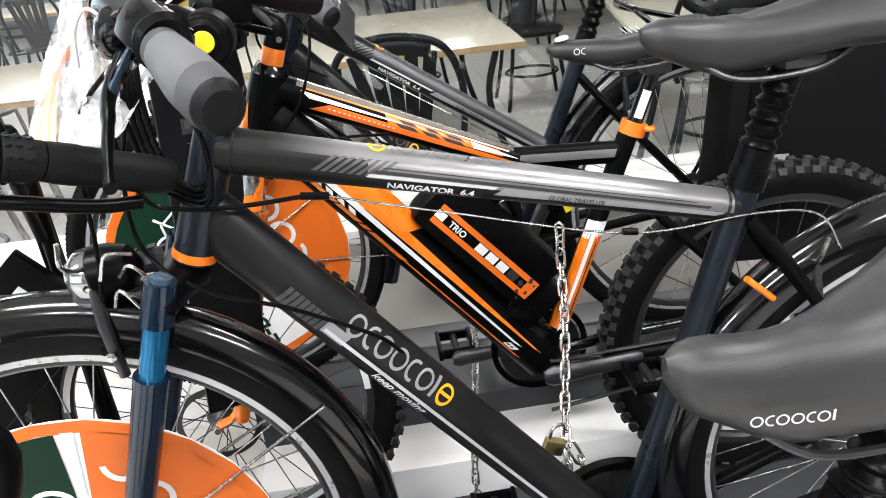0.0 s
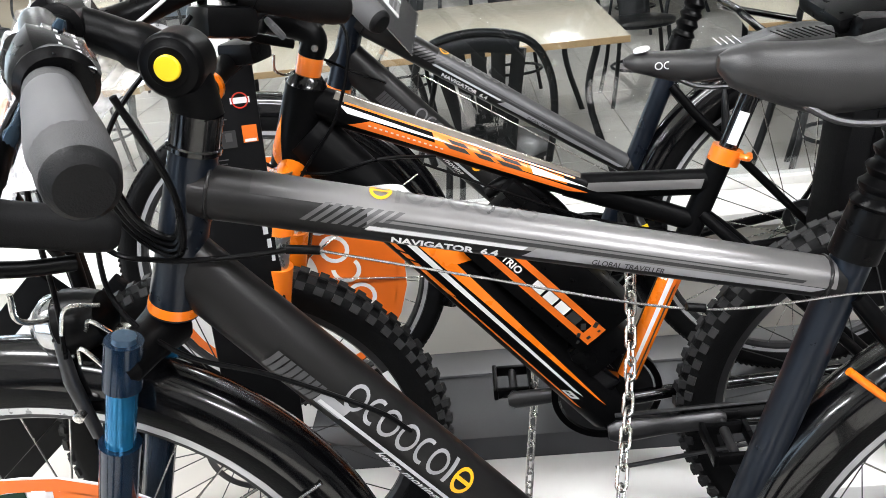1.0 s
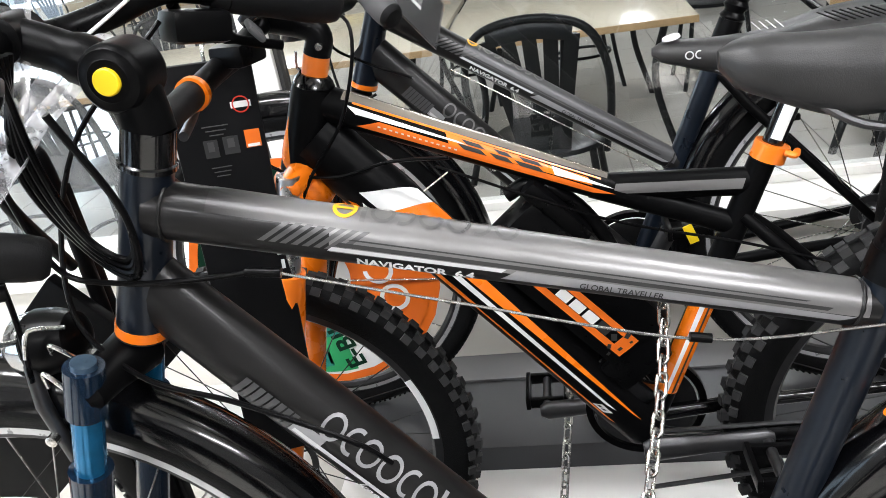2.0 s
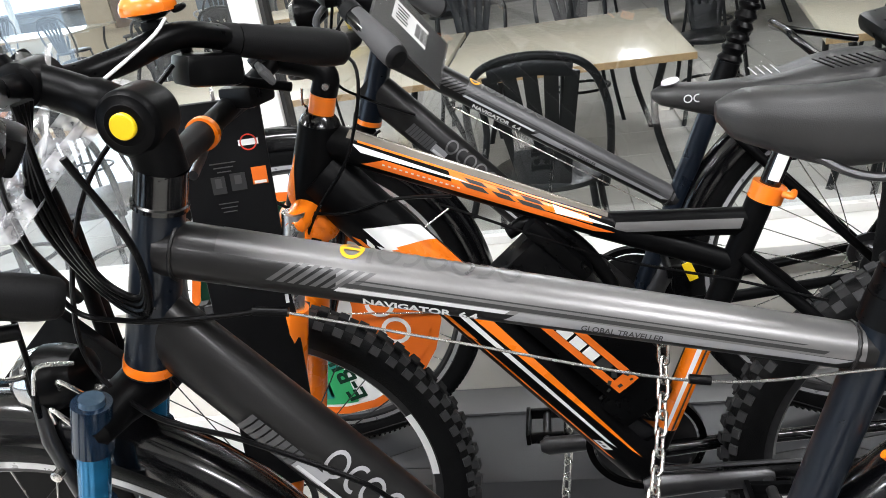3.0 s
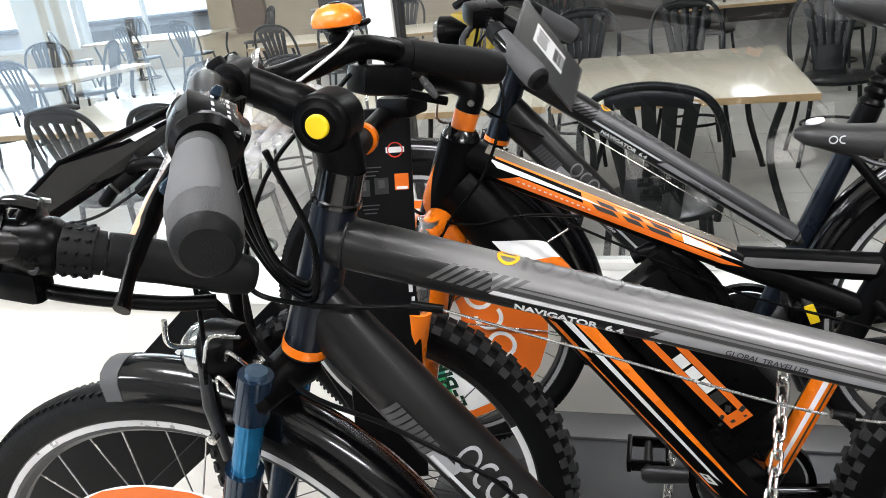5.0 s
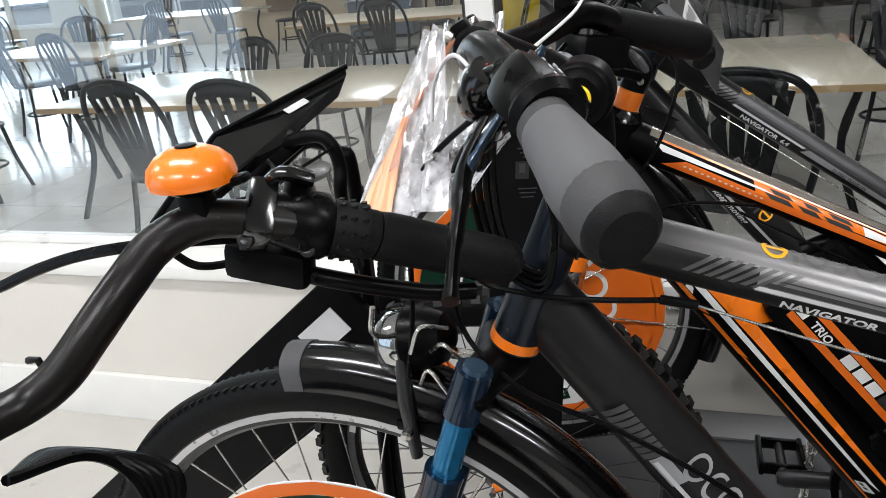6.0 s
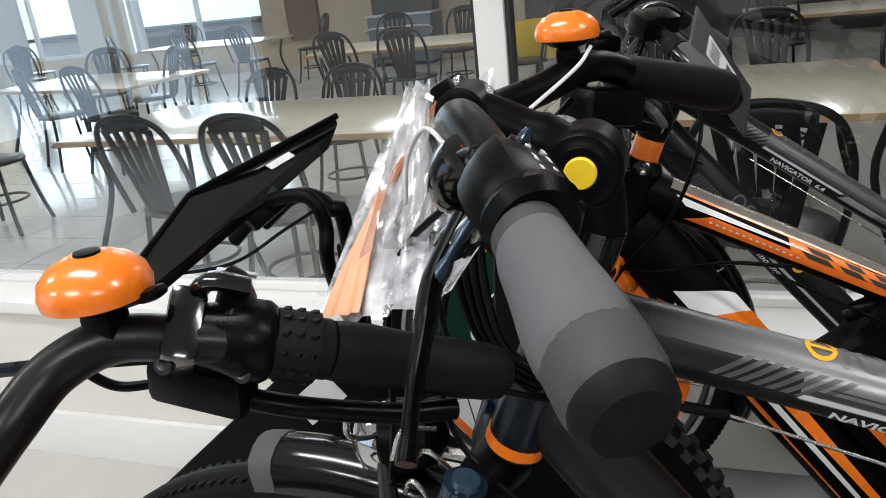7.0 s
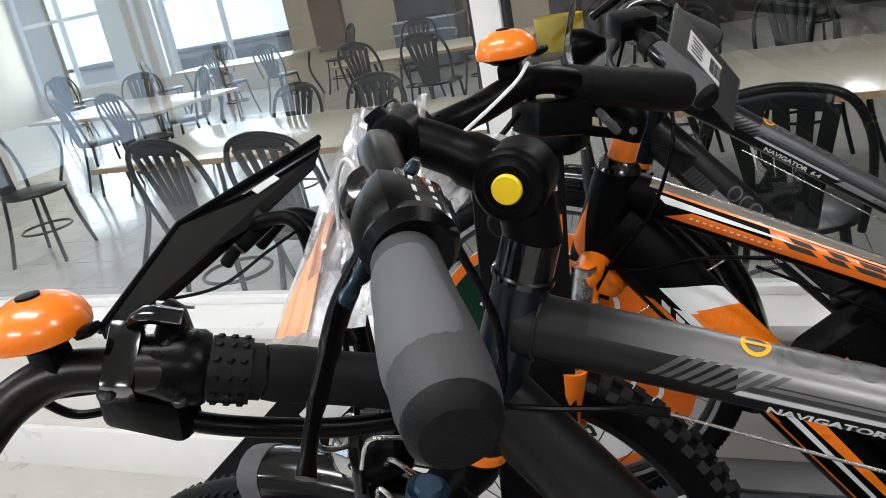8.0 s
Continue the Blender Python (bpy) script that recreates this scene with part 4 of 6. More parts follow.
bar = [(.072, YB - .292, 1.307), (.02, YB - .205, 1.337), (-.005, YB - .15, 1.353), (-.035, YB - .095, 1.362), (-.056, YB - .045, 1.350), (-.062, YB, 1.348), (-.052, YB + .045, 1.343), (-.026, YB + .085, 1.348), (.008, YB + .135, 1.357), (.04, YB + .205, 1.337), (.112, YB + .29, 1.305)]
part("handlebar", tb(spline(bar, 8), .0128, segs=18), PLASTIC, B, "satin black handlebar")
palm_pad(grip_shape(B, (.022, YB - .205, 1.338), (.071, YB - .292, 1.308), mat("mid_grey_grip_rubber", (0.05, 0.05, 0.051), 0.62, 0, 0.1, 60, 0.2, 900, 0, 0.22), .0168, .022, GRIPD), (.022, YB - .205, 1.338), (.071, YB - .292, 1.308), .0168, .022)
grip_shape(B, (.036, YB + .2, 1.338), (.115, YB + .292, 1.303), GRIPD, .0165, .0205)
bell(B, (-.008, YB + .12, 1.390), .0262)
part("cable_tie", tb(spline([(.012, YB + .108, 1.376), (.002, YB + .09, 1.362), (-.03, YB + .05, 1.338), (-.045, YB + .022, 1.328)]), .0016, segs=6), WHITE, B, "white plastic tie")
pd = V(.49, -.87, -.3).normalized()
ps = V(.87, .49, 0).normalized()
pu = (V(0, 0, 1) - pd * pd.z).normalized()
p_up, p_sd = (pu * .8 + ps * .6), (ps * .8 - pu * .6)
PR = Matrix((pd, p_sd, p_up)).transposed()
pc_ = V(.017, YB - .188, 1.346)
pod = part("control_pod", bx(pc_, (.046, .046, .038), PR, .013), PLASTIC, B, "black control pod with pale button marks")
part("flange", tb([pc_ + pd * .012, pc_ + pd * .02, pc_ + pd * .026], [.0215, .0235, .0195], segs=26), PLASTIC, pod)
part("panel", bx(pc_ + p_up * .0168 + p_sd * .002 + pd * .002, (.046, .026, .004), PR, .0018), GLOSSB, pod, "glossy button panel")
for i, (a_, b_, w_) in enumerate(((-.022, .009, .004), (-.013, .009, .006), (-.003, .009, .003), (.006, .009, .006), (.016, .009, .004), (-.018, -.002, .003), (-.006, -.002, .007), (.006, -.002, .006), (.018, -.002, .004))):
    part("button", bx(pc_ + p_up * .019 + p_sd * (b_ - .002) + pd * (a_ * .85 + .002), (w_ * .8, .0022, .0006), PR), LGREY, pod, "pale printed button mark")
gear = part("shifter", tube(bmesh.new(), [V(-.035, YB - .128, 1.328), V(-.03, YB - .134, 1.337), V(-.022, YB - .141, 1.349), V(-.018, YB - .144, 1.356), V(-.017, YB - .145, 1.3585)], [.012, .018, .0195, .016, .008], segs=24, flat=.85), GLOSSB, B, "black gear shifter under clear film")
part("shift_window", bx((-.02, YB - .143, 1.3575), (.022, .018, .004), Euler((.25, -.35, -.5)).to_matrix(), .0015), DSTEEL, gear, "small gear window")
part("mark", bx((-.021, YB - .143, 1.3600), (.006, .006, .001), Euler((.25, -.35, -.5)).to_matrix()), RED, gear, "red window mark")
part("lever_perch", tb(spline([(.012, YB - .15, 1.338), (-.012, YB - .158, 1.326), (-.028, YB - .174, 1.312)], 5), [.013] * 5 + [.012] * 5 + [.009], segs=14, flat=.7), GLOSSB, B)
part("perch_clamp", bx((.0, YB - .136, 1.331), (.03, .026, .03), PR, .006), PLASTIC, B)
part("bolt", lt((-.012, YB - .172, 1.322), (-.2, -1, .3), [(-.004, .0045), (.0, .0045), (.0006, .002), (.0, .0)], 12), STEEL, B)
part("brake_lever", tb(spline([(-.02, YB - .16, 1.325), (-.029, YB - .187, 1.303), (-.026, YB - .215, 1.288), (-.024, YB - .24, 1.272), (-.022, YB - .262, 1.252)], 6), [.0105] * 6 + [.0105] * 6 + [.0085] * 6 + [.007] * 5 + [.0085, .009], segs=14, flat=.55), PLASTIC, B, "black brake lever with ball end")
part("lever_film", tb(spline([(.018, YB - .161, 1.371), (.006, YB - .168, 1.352), (-.013, YB - .176, 1.326), (-.028, YB - .186, 1.302), (-.03, YB - .203, 1.287)], 6), [.005, .008] + [.0092] * 6 + [.0075] * 8 + [.0115] * 5 + [.009, .007, .005, .003], segs=12, flat=.4), BLUEGREY, B, "blue-grey protective film on the lever")
part("cable_noodle", tb(spline([(-.03, YB - .125, 1.345), (-.055, YB - .1, 1.36), (-.075, YB - .085, 1.34), (-.08, YB - .085, 1.31)], 6), .0015, segs=8), LGREY, B, "pale cable housing")
part("brake_lever", tb(spline([(.0, YB + .155, 1.345), (-.01, YB + .19, 1.322), (.02, YB + .235, 1.29), (.055, YB + .275, 1.27)], 6), [.008] * 12 + [.0055] * 7, segs=12, flat=.55), PLASTIC, B)
part("shifter", bx((.012, YB + .165, 1.318), (.06, .05, .032), Euler((0, .2, .8)).to_matrix(), .009), PLASTIC, B)
part("shift_paddle", bx((.055, YB + .205, 1.3), (.022, .028, .008), Euler((.4, .9, .8)).to_matrix(), .004), GRIP, B, "grey thumb paddle")
for q0_, q1_, q2_ in (((-.12, .86, 1.08), (-.1, .84, 1.1), (-.085, .85, 1.075)), ((-.13, .85, 1.05), (-.115, .835, 1.075), (-.1, .838, 1.05)), ((-.105, .87, 1.1), (-.125, .85, 1.11), (-.135, .845, 1.085))):
    part("noodle", tb(spline([q0_, q1_, q2_], 5), .0021, segs=8), STEEL, B)
light = part("headlight", lt((-.135, YB, 1.075), (-1, 0, -.12), [(-.03, .008), (-.02, .024), (.0, .031), (.018, .033), (.02, .031)], 28), PLASTIC, B, "round black front lamp")
part("lens", lt((-.152, YB, 1.0725), (-1, 0, -.12), [(.003, .0325), (.018, .031), (.03, .022), (.035, .01), (.036, 0)], 28), LENS, light, "clear lamp lens")
part("reflector", lt((-.150, YB, 1.073), (-1, 0, -.12), [(.0, .0), (.001, .008), (.004, .027)], 24), ALU, light)
part("bracket", tb([(-.06, YB, 1.055), (-.11, YB, 1.06)], .006, segs=8), STEEL, B)
part("reflector", tb([(.596, YB - .03, .962), (.632, YB - .034, .93)], .0042, segs=12), ORANGE, B, "amber rod reflector")
# cables of the grey bicycle
cable(B, [(-.02, YB - .12, 1.33), (-.075, YB - .06, 1.26), (-.07, YB - .045, 1.17), (-.03, YB - .035, 1.146), (.03, YB - .034, 1.142), (.1, YB - .03, 1.143)])
cable(B, [(.1, YB - .03, 1.143), (.25, YB - .028, 1.098), (.45, YB - .03, 1.045), (.6, YB - .034, 1.05), (.68, YB - .03, 1.035), (.715, YB - .03, .985)], .0013, STEEL, "brake_cable")
part("ferrule", tb([(.085, YB - .031, 1.1435), (.115, YB - .0295, 1.139)], .0042, segs=10), PLASTIC, B)
part("ferrule", tb([(.44, YB - .031, 1.049), (.457, YB - .031, 1.046)], .0042, segs=10), PLASTIC, B)
cable(B, [(-.01, YB + .14, 1.33), (-.09, YB + .06, 1.24), (-.1, YB - .01, 1.12), (-.04, YB - .04, 1.055), (.05, YB - .045, 1.02), (.14, YB - .038, .965), (.17, YB - .03, .93)], .0026)
cable(B, [(-.02, YB - .1, 1.335), (-.11, YB - .05, 1.25), (-.13, YB - .045, 1.12), (-.139, YB - .048, 1.06)], .0026)
for i in range(4):
    o = .006 * i
    cable(B, [(-.03, YB - .07 + o, 1.345), (-.045 - o, YB - .05, 1.26), (-.04 - o, YB - .035 + o, 1.19 - o), (-.012, YB - .03, 1.165 - o), (.0, YB - .035, 1.21), (-.015, YB - .06, 1.3)], .0031)

# the rear grey bicycle beside the glass
YD = 1.70
D_ = trek_bike(YD, 0, 0, "dark grey low-step trekking bicycle with a price sleeve on its bar", dict(
    ground=.36, skin=SATIN, head=((.0, 1.085), (.055, 1.225)), headset=(.066, 1.255), top=((.06, 1.216), (.56, .873)),
    down=((.02, 1.155), (.476, .652)), seat=((.638, 1.075), (.476, .652)), front=(-.18, .7155), rear=(.92, .7155), disc=20, disc_r=.266,
    post=(.706, 1.262), boot=(.655, 1.12, .69, 1.215), saddle=(.585, 1.325), crank=62, reflector=True))
part("stem", tb(spline([(.066, YD, 1.25), (.062, YD, 1.28), (.03, YD, 1.31), (-.01, YD, 1.325)], 5), .0175, segs=18), MATT, D_)
bar = [(.126, YD - .27, 1.249), (.063, YD - .21, 1.306), (.03, YD - .15, 1.335), (.0, YD - .08, 1.34), (-.012, YD, 1.328), (.0, YD + .08, 1.34), (.03, YD + .15, 1.335), (.063, YD + .21, 1.306), (.126, YD + .27, 1.25)]
part("handlebar", tb(spline(bar, 8), .0128, segs=16), GLOSSB, D_)
grip_shape(D_, (.066, YD - .208, 1.304), (.13, YD - .272, 1.246), GRIP, .0165, .021)
grip_shape(D_, (.066, YD + .208, 1.304), (.13, YD + .272, 1.246), GRIP, .0165, .021)
part("control_pod", bx((.03, YD - .16, 1.34), (.06, .05, .034), Euler((.3, 0, .6)).to_matrix(), .01), PLASTIC, D_)
part("display", bx((-.01, YD - .05, 1.365), (.07, .06, .014), Euler((0, -.5, 0)).to_matrix(), .005), GLOSSB, D_)
part("brake_lever", tb(spline([(.02, YD - .16, 1.33), (.0, YD - .2, 1.3), (.04, YD - .25, 1.25)], 6), .0055, segs=10), DSTEEL, D_)
l2 = part("headlight", lt((-.06, YD - .02, 1.3), (-1, 0, 0), [(-.03, .01), (0, .03), (.02, .032)], 24), PLASTIC, D_)
part("lens", lt((-.08, YD - .02, 1.3), (-1, 0, 0), [(.002, .031), (.012, .024), (.018, 0)], 24), LENS, l2)
cable(D_, [(.02, YD - .15, 1.33), (-.02, YD - .1, 1.2), (.02, YD - .04, 1.14), (.1, YD - .035, 1.1)])
cable(D_, [(.02, YD + .15, 1.33), (-.06, YD + .05, 1.22), (-.03, YD - .03, 1.06), (.03, YD - .04, 1.08)])
cable(D_, [(.17, YD - .03, 1.105), (.5, YD - .03, .885), (.56, YD - .03, .85)], .0012, STEEL, "brake_cable")

# price sleeve hung on the rear bicycle's bar
tag = thing("price_sleeve", (.12, 1.62, 1.16), "clear sleeve with grey sheet and barcode, hung on a handlebar", "price tag")
o, u, v = V(.092, 1.566, 1.318), (V(.166, 1.65, 1.20) - V(.085, 1.58, 1.335)).normalized(), None
vv = (V(.166, 1.612, 1.159) - V(.164, 1.70, 1.244))
vv = (vv - u * vv.dot(u)).normalized()
nn = u.cross(vv).normalized()
R_ = Matrix((u, vv, nn)).transposed()
c0 = V(.123, 1.622, 1.253)
part("sheet", bx(c0, (.17, .105, .0016), R_), mat("grey_sheet", (0.1, 0.1, 0.1), 0.5), tag, "dark grey sheet")
part("film", bx(c0, (.18, .112, .003), R_, .001), CLEARP, tag, "clear plastic film")
sd = 1 if nn.dot(V(.345, .3, 1.43) - c0) > 0 else -1
lab = part("label", bx(c0 + nn * sd * .0021 - u * .005 - vv * .012, (.085, .045, .0006), R_), WHITE, tag, "white barcode label")
random.seed(5)
for i in range(16):
    part("bar", bx(c0 + nn * sd * .0026 + u * (.008 + .0019 * i) - vv * .012, (.0006 + .0008 * random.random(), .03, .0003), R_), GASKET, lab)
for i in range(5):
    part("line", bx(c0 + nn * sd * .0026 - u * (.026) + vv * (-.026 + .007 * i), (.03 - .004 * (i % 3), .003, .0003), R_), GASKET, lab)

# the orange and black mountain bicycle
YC = 1.345
C = thing("bicycle", (.921, YC, .222), "black and orange electric mountain bicycle with knobbly tyres", "bicycle", "bicycles on the podium")
H = Pipe((-.022, YC, 1.05), (.022, YC, 1.182), .038, .03)
part("head_tube", H.bm(segs=40), MATT, C)
part("print", H.patch(.015, .075, 18, 80, .02, .0008, 6, 4, .1), ORANGE, C, "orange flame field")
part("headset", tb([(.022, YC, 1.182), (.024, YC, 1.19), (.0265, YC, 1.1965)], [.0295, .0265, .021], segs=32), GLOSSB, C)
part("spacer", tb([(.027, YC, 1.197), (.036, YC, 1.222)], .0185, segs=22), ORANGE, C, "orange headset spacer")
part("stem", tb(spline([(.0365, YC, 1.2225), (.044, YC, 1.245), (.03, YC, 1.262), (-.02, YC, 1.278)], 5), .019, segs=18), PLASTIC, C)
part("bolt", lt((.048, YC - .021, 1.236), (0, 1, 0), [(-.004, .005), (.004, .005)], 10), STEEL, C)
bar = [(-.036, YC - .33, 1.236), (-.042, YC - .23, 1.24), (-.03, YC - .09, 1.262), (-.024, YC, 1.274), (-.02, YC + .09, 1.262), (.0, YC + .2, 1.25), (.01, YC + .335, 1.246)]
TT = Pipe((.03, YC, 1.156), (.415, YC, .982), .0255, .02)
part("top_tube", TT.bm(segs=40), MATT, C)
L = TT.len
# light caught on the tube's upper face, put in as a silver-bronze field
part("print", TT.patch(L * .06, L * .97, 44, 108, .0, .0006, 10, 8, .7), TUBESHEEN, C, "silver-bronze sheen painted along the top of the tube")
part("print", TT.patch(L * .10, L * .95, 40, 47, .0, .0009, 12, 2), ORANGE, C, "thin orange line")
part("print", TT.patch(L * .13, L * .94, -26, 10, .03, .0007, 12, 5, .55), ORANGED, C, "orange field on the top tube")
part("print", TT.patch(L * .12, L * .50, 12, 32, -.016, .0009, 10, 4, .2), WHITE, C, "white wedge")
part("print", TT.patch(L * .44, L * .93, 4, 40, -.01, .0008, 10, 5, .7), ORANGE, C, "orange field on the top tube")
part("print", TT.patch(L * .80, L * 1.0, 8, 36, -.008, .0011, 6, 4, .1), WHITE, C, "white flash")
for i in range(14):
    part("print", TT.patch(L * (.2 + .02 * i), L * (.2 + .02 * i) + .004, -8, -3, 0, .0011, 1, 1), LGREY, C)
for k_, w_ in ((.49, .034), (.60, .026), (.685, .036)):
    part("print", TT.patch(L * k_, L * k_ + w_, 4, 18, -.012, .0015, 3, 3), GASKET, C, "black slanted mark")
    part("print", TT.patch(L * k_ + .002, L * k_ + w_ * .85, 22, 34, -.01, .0015, 3, 3), GASKET, C, "black slanted mark")
S1 = Pipe((.405, YC, .985), (.607, YC, .972), .0165, .0165, 1.25)
part("upper_strut", S1.bm(), MATT, C)
part("print", S1.patch(.012, .185, -12, 28, .004, .0008, 6, 4), SILVER, C, "silver panel")
part("lower_strut", tb([(.39, YC, .99), (.585, YC, .908)], [.019, .0165], segs=18), MATT, C)
part("seat_tube", tb([(.622, YC, 1.01), (.452, YC, .55)], .0185, segs=20), MATT, C)
STC = Pipe((.622, YC, 1.01), (.452, YC, .55), .0185)
part("print", STC.patch(.168, .205, -75, 75, .008, .0007, 4, 10), WHITE, C, "white band on the seat tube")
part("print", STC.patch(.196, .222, -75, 20, .012, .0009, 4, 8), ORANGED, C, "orange wedge on the seat tube")
ST = Pipe((.622, YC, 1.01), (.452, YC, .55), .0185)
part("print", ST.patch(.2, .405, -58, 78, 0, .0007, 6, 8), ORANGE, C, "orange field on the seat tube")
part("print", ST.patch(.195, .40, -2, 22, .01, .001, 6, 3, .6), WHITE, C, "white flash")
part("print", ST.patch(.21, .4, -26, -16, .01, .001, 6, 2), GASKET, C)
part("seat_clamp", tb([(.624, YC, 1.002), (.632, YC, 1.024)], .0235, segs=22), ORANGE, C, "orange quick-release seat clamp")
part("clamp_lever", tb(spline([(.642, YC - .022, 1.016), (.652, YC - .028, 1.014), (.66, YC - .01, 1.012)]), .005, segs=8), ORANGE, C)
part("seat_post", tb([(.628, YC, 1.015), (.664, YC, 1.115)], .0142, segs=18), GLOSSB, C)
PP = Pipe((.628, YC, 1.015), (.664, YC, 1.115), .0142)
part("print", PP.patch(.018, .068, -20, 40, 0, .0007, 4, 4), WHITE, C, "white label on the seat post")
part("saddle_clamp", bx((.664, YC, 1.118), (.05, .045, .022), None, .006), DSTEEL, C)
sd_ = saddle(C, .478, YC, 1.193, .28, .155, (2, .011, .13), .046)
part("button", lt((.502, YC - .004, 1.183), (-.2, 0, 1), [(-.002, .012), (.0012, .011), (.0014, 0)], 20), LGREY, sd_, "pale round nose badge")
for i in range(4):
    part("print", bx((.60 + .009 * i, YC - .024, 1.1875), (.0012, .02, .0008), Euler((.35, 0, .35)).to_matrix()), LGREY, sd_)
for i in range(8):
    part("print", bx((.675 + .0085 * i, YC - .05, 1.193), (.0018, .034, .0012), Euler((.2, -.05, .5)).to_matrix()), PLASTIC, sd_)
DT = Pipe((.011, YC, 1.102), (.45, YC, .558), .04, .038, 1.12)
part("down_tube", DT.bm(-.012, 1.0, 0, 40), MATT, C)
L = DT.len
part("print", DT.patch(.088, .20, -4, 88, .062, .0008, 6, 10), WHITE, C, "white arrow field")
part("print", DT.patch(.142, .285, 12, 88, .04, .0013, 6, 10), ORANGE, C, "orange arrow field")
for a_, b_ in ((.085, .13), (.137, .155), (.160, .21), (.216, .232), (.238, L * .46)):
    part("print", DT.patch(a_, b_, -38, -27, .012, .0009, 4, 2), ORANGE, C, "orange stripe")
part("print", DT.patch(L * .46, L * .9, -36, -31, .012, .0009, 12, 2), ORANGE, C, "thin orange line")
part("print", DT.patch(.12, L * .86, -12, 2, .02, .001, 14, 3, .35), WHITE, C, "white stripe")
part("print", DT.patch(.14, L * .92, 1, 32, .02, .0009, 16, 5, .1), ORANGE, C, "tapering orange field")
for k_ in range(4):
    part("print", DT.patch(.11 + .026 * k_, .126 + .026 * k_, -25, -15, -.008, .0011, 2, 3), WHITE, C, "white slanted mark")
part("print", DT.patch(L * .84, L * .875, -28, -13, .01, .0012, 3, 3), WHITE, C, "white mark")
part("print", DT.patch(L * .848, L * .857, -23, -18, .004, .0015, 1, 1), GASKET, C)
part("print", DT.patch(L * .862, L * .870, -23, -18, .004, .0015, 1, 1), GASKET, C)
# battery along the down tube, with its orange side strip
bd = (V(.455, 0, .555) - V(-.006, 0, 1.088)).normalized()
bu = V(-bd.z, 0, bd.x) if -bd.z > 0 else V(bd.z, 0, -bd.x)
bu = bu if bu.z > 0 else -bu
BR = Matrix((bd, V(0, 1, 0), bu)).transposed()
bc = V(.353, YC, .843)
bat = part("battery", bx(bc, (.285, .08, .12), BR, .016), PLASTIC, C, "black frame battery with orange strip")
part("cover", bx(bc - bd * .10 + bu * .066, (.12, .066, .03), BR, .01), PLASTIC, bat)
part("handle", tb(spline([bc - bd * .165 + bu * .03, bc - bd * .15 + bu * .07, bc - bd * .08 + bu * .088, bc + bd * .0 + bu * .075, bc + bd * .03 + bu * .05], 5), .011, segs=12), PLASTIC, bat)
for q in (-.0145, .0145):
    part("print", bx(bc + V(0, -.0404, 0) + bd * .006 + bu * (q - .017), (.245, .0008, .0105), BR), ORANGED, bat, "orange side strip")
part("print", bx(bc + V(0, -.0404, 0) + bd * .118 - bu * .017, (.022, .0007, .0185), BR), ORANGED, bat)
for a_, b_, w_ in ((.098, -.01, .012), (.11, .006, .01), (.104, -.026, .008), (.119, -.018, .007), (.113, -.036, .006), (.122, .002, .005)):
    part("print", bx(bc + V(0, -.0413, 0) + bd * a_ + bu * (b_ - .008), (w_, .0004, w_ * .7), BR @ Matrix.Rotation(a_ * 40, 3, "Y")), GASKET, bat, "black splash print")
vs, fs = letters("TRIO", .017, 0, .0004)
part("lettering", mesh_of([p + V(0, -.0011, 0) for p in plane_map(vs, bc + V(0, -.0406, 0) - bd * .085 - bu * .023, bd, bu)], fs), WHITE, bat, "white lettering", False)
for i in range(4):
    part("print", bx(bc + V(0, -.041, 0) + bd * (-.006 + .027 * i) - bu * .017, (.022, .0006, .016), BR), WHITE if i < 3 else GASKET, bat, "white block" if i < 3 else "")
part("print", bx(bc + V(0, -.041, 0) - bd * .107 - bu * .017, (.02, .0006, .015), BR), WHITE, bat)
part("mount", bx(bc + bd * .16 - bu * .03, (.06, .07, .1), BR, .01), PLASTIC, bat)
part("charge_port", bx(bc + bd * .18 - bu * .09, (.12, .05, .08), BR, .012), GLOSSB, C)
# orange-crowned fork and wheels
part("crown_cover", lt((-.014, YC, 1.074), (-.31, 0, -.95), [(0, .0), (.0005, .028), (.006, .034), (.016, .039), (.028, .045), (.042, .048), (.054, .043), (.06, .02), (.06, 0)], 32), ORANGE, C, "bulky orange fork crown")
for s in (-1, 1):
    part("crown_arm", tb(spline([(-.025, YC + s * .012, 1.048), (-.032, YC + s * .04, 1.04), (-.037, YC + s * .06, 1.015), (-.044, YC + s * .066, .98)], 5), [.024] * 6 + [.022] * 5 + [.02] * 5, segs=16), ORANGE, C)
suspension_fork(C, (-.008, 1.047), (-.187, .557), YC, ORANGE, ORANGE, None, .066, .0175, False)
wf = wheel(C, (-.187, YC, .557), .352, .056, .292, True, "black-rimmed front wheel", True, 32)
wr = wheel(C, (.921, YC, .557), .352, .056, .292, True, "black-rimmed rear wheel", False, 32)
part("brake_disc", hp((-.187, YC - .05, .557), [(.068, -.001), (.08, -.001), (.08, .001), (.068, .001)], segs=40), DSTEEL, wf, "steel brake disc")
for a in range(5):
    e0 = radians(72 * a)
    part("print", hp((-.187, YC, .557), [(.288, -.0118), (.276, -.0122), (.276, -.0126), (.288, -.0128)], segs=10, a0=72 * a, a1=72 * a + 26), WHITE, wf, "white rim decal")
for s in (-1, 1):
    part("seat_stay", tb([(.592, YC + s * .012, .925), (.65, YC + s * .036, .87), (.921, YC + s * .066, .59)], [.009, .0095, .008], segs=12), MATT, C)
    part("chain_stay", tb([(.46, YC + s * .024, .555), (.58, YC + s * .045, .552), (.921, YC + s * .066, .557)], [.014, .0125, .009], segs=12), GLOSSB, C)
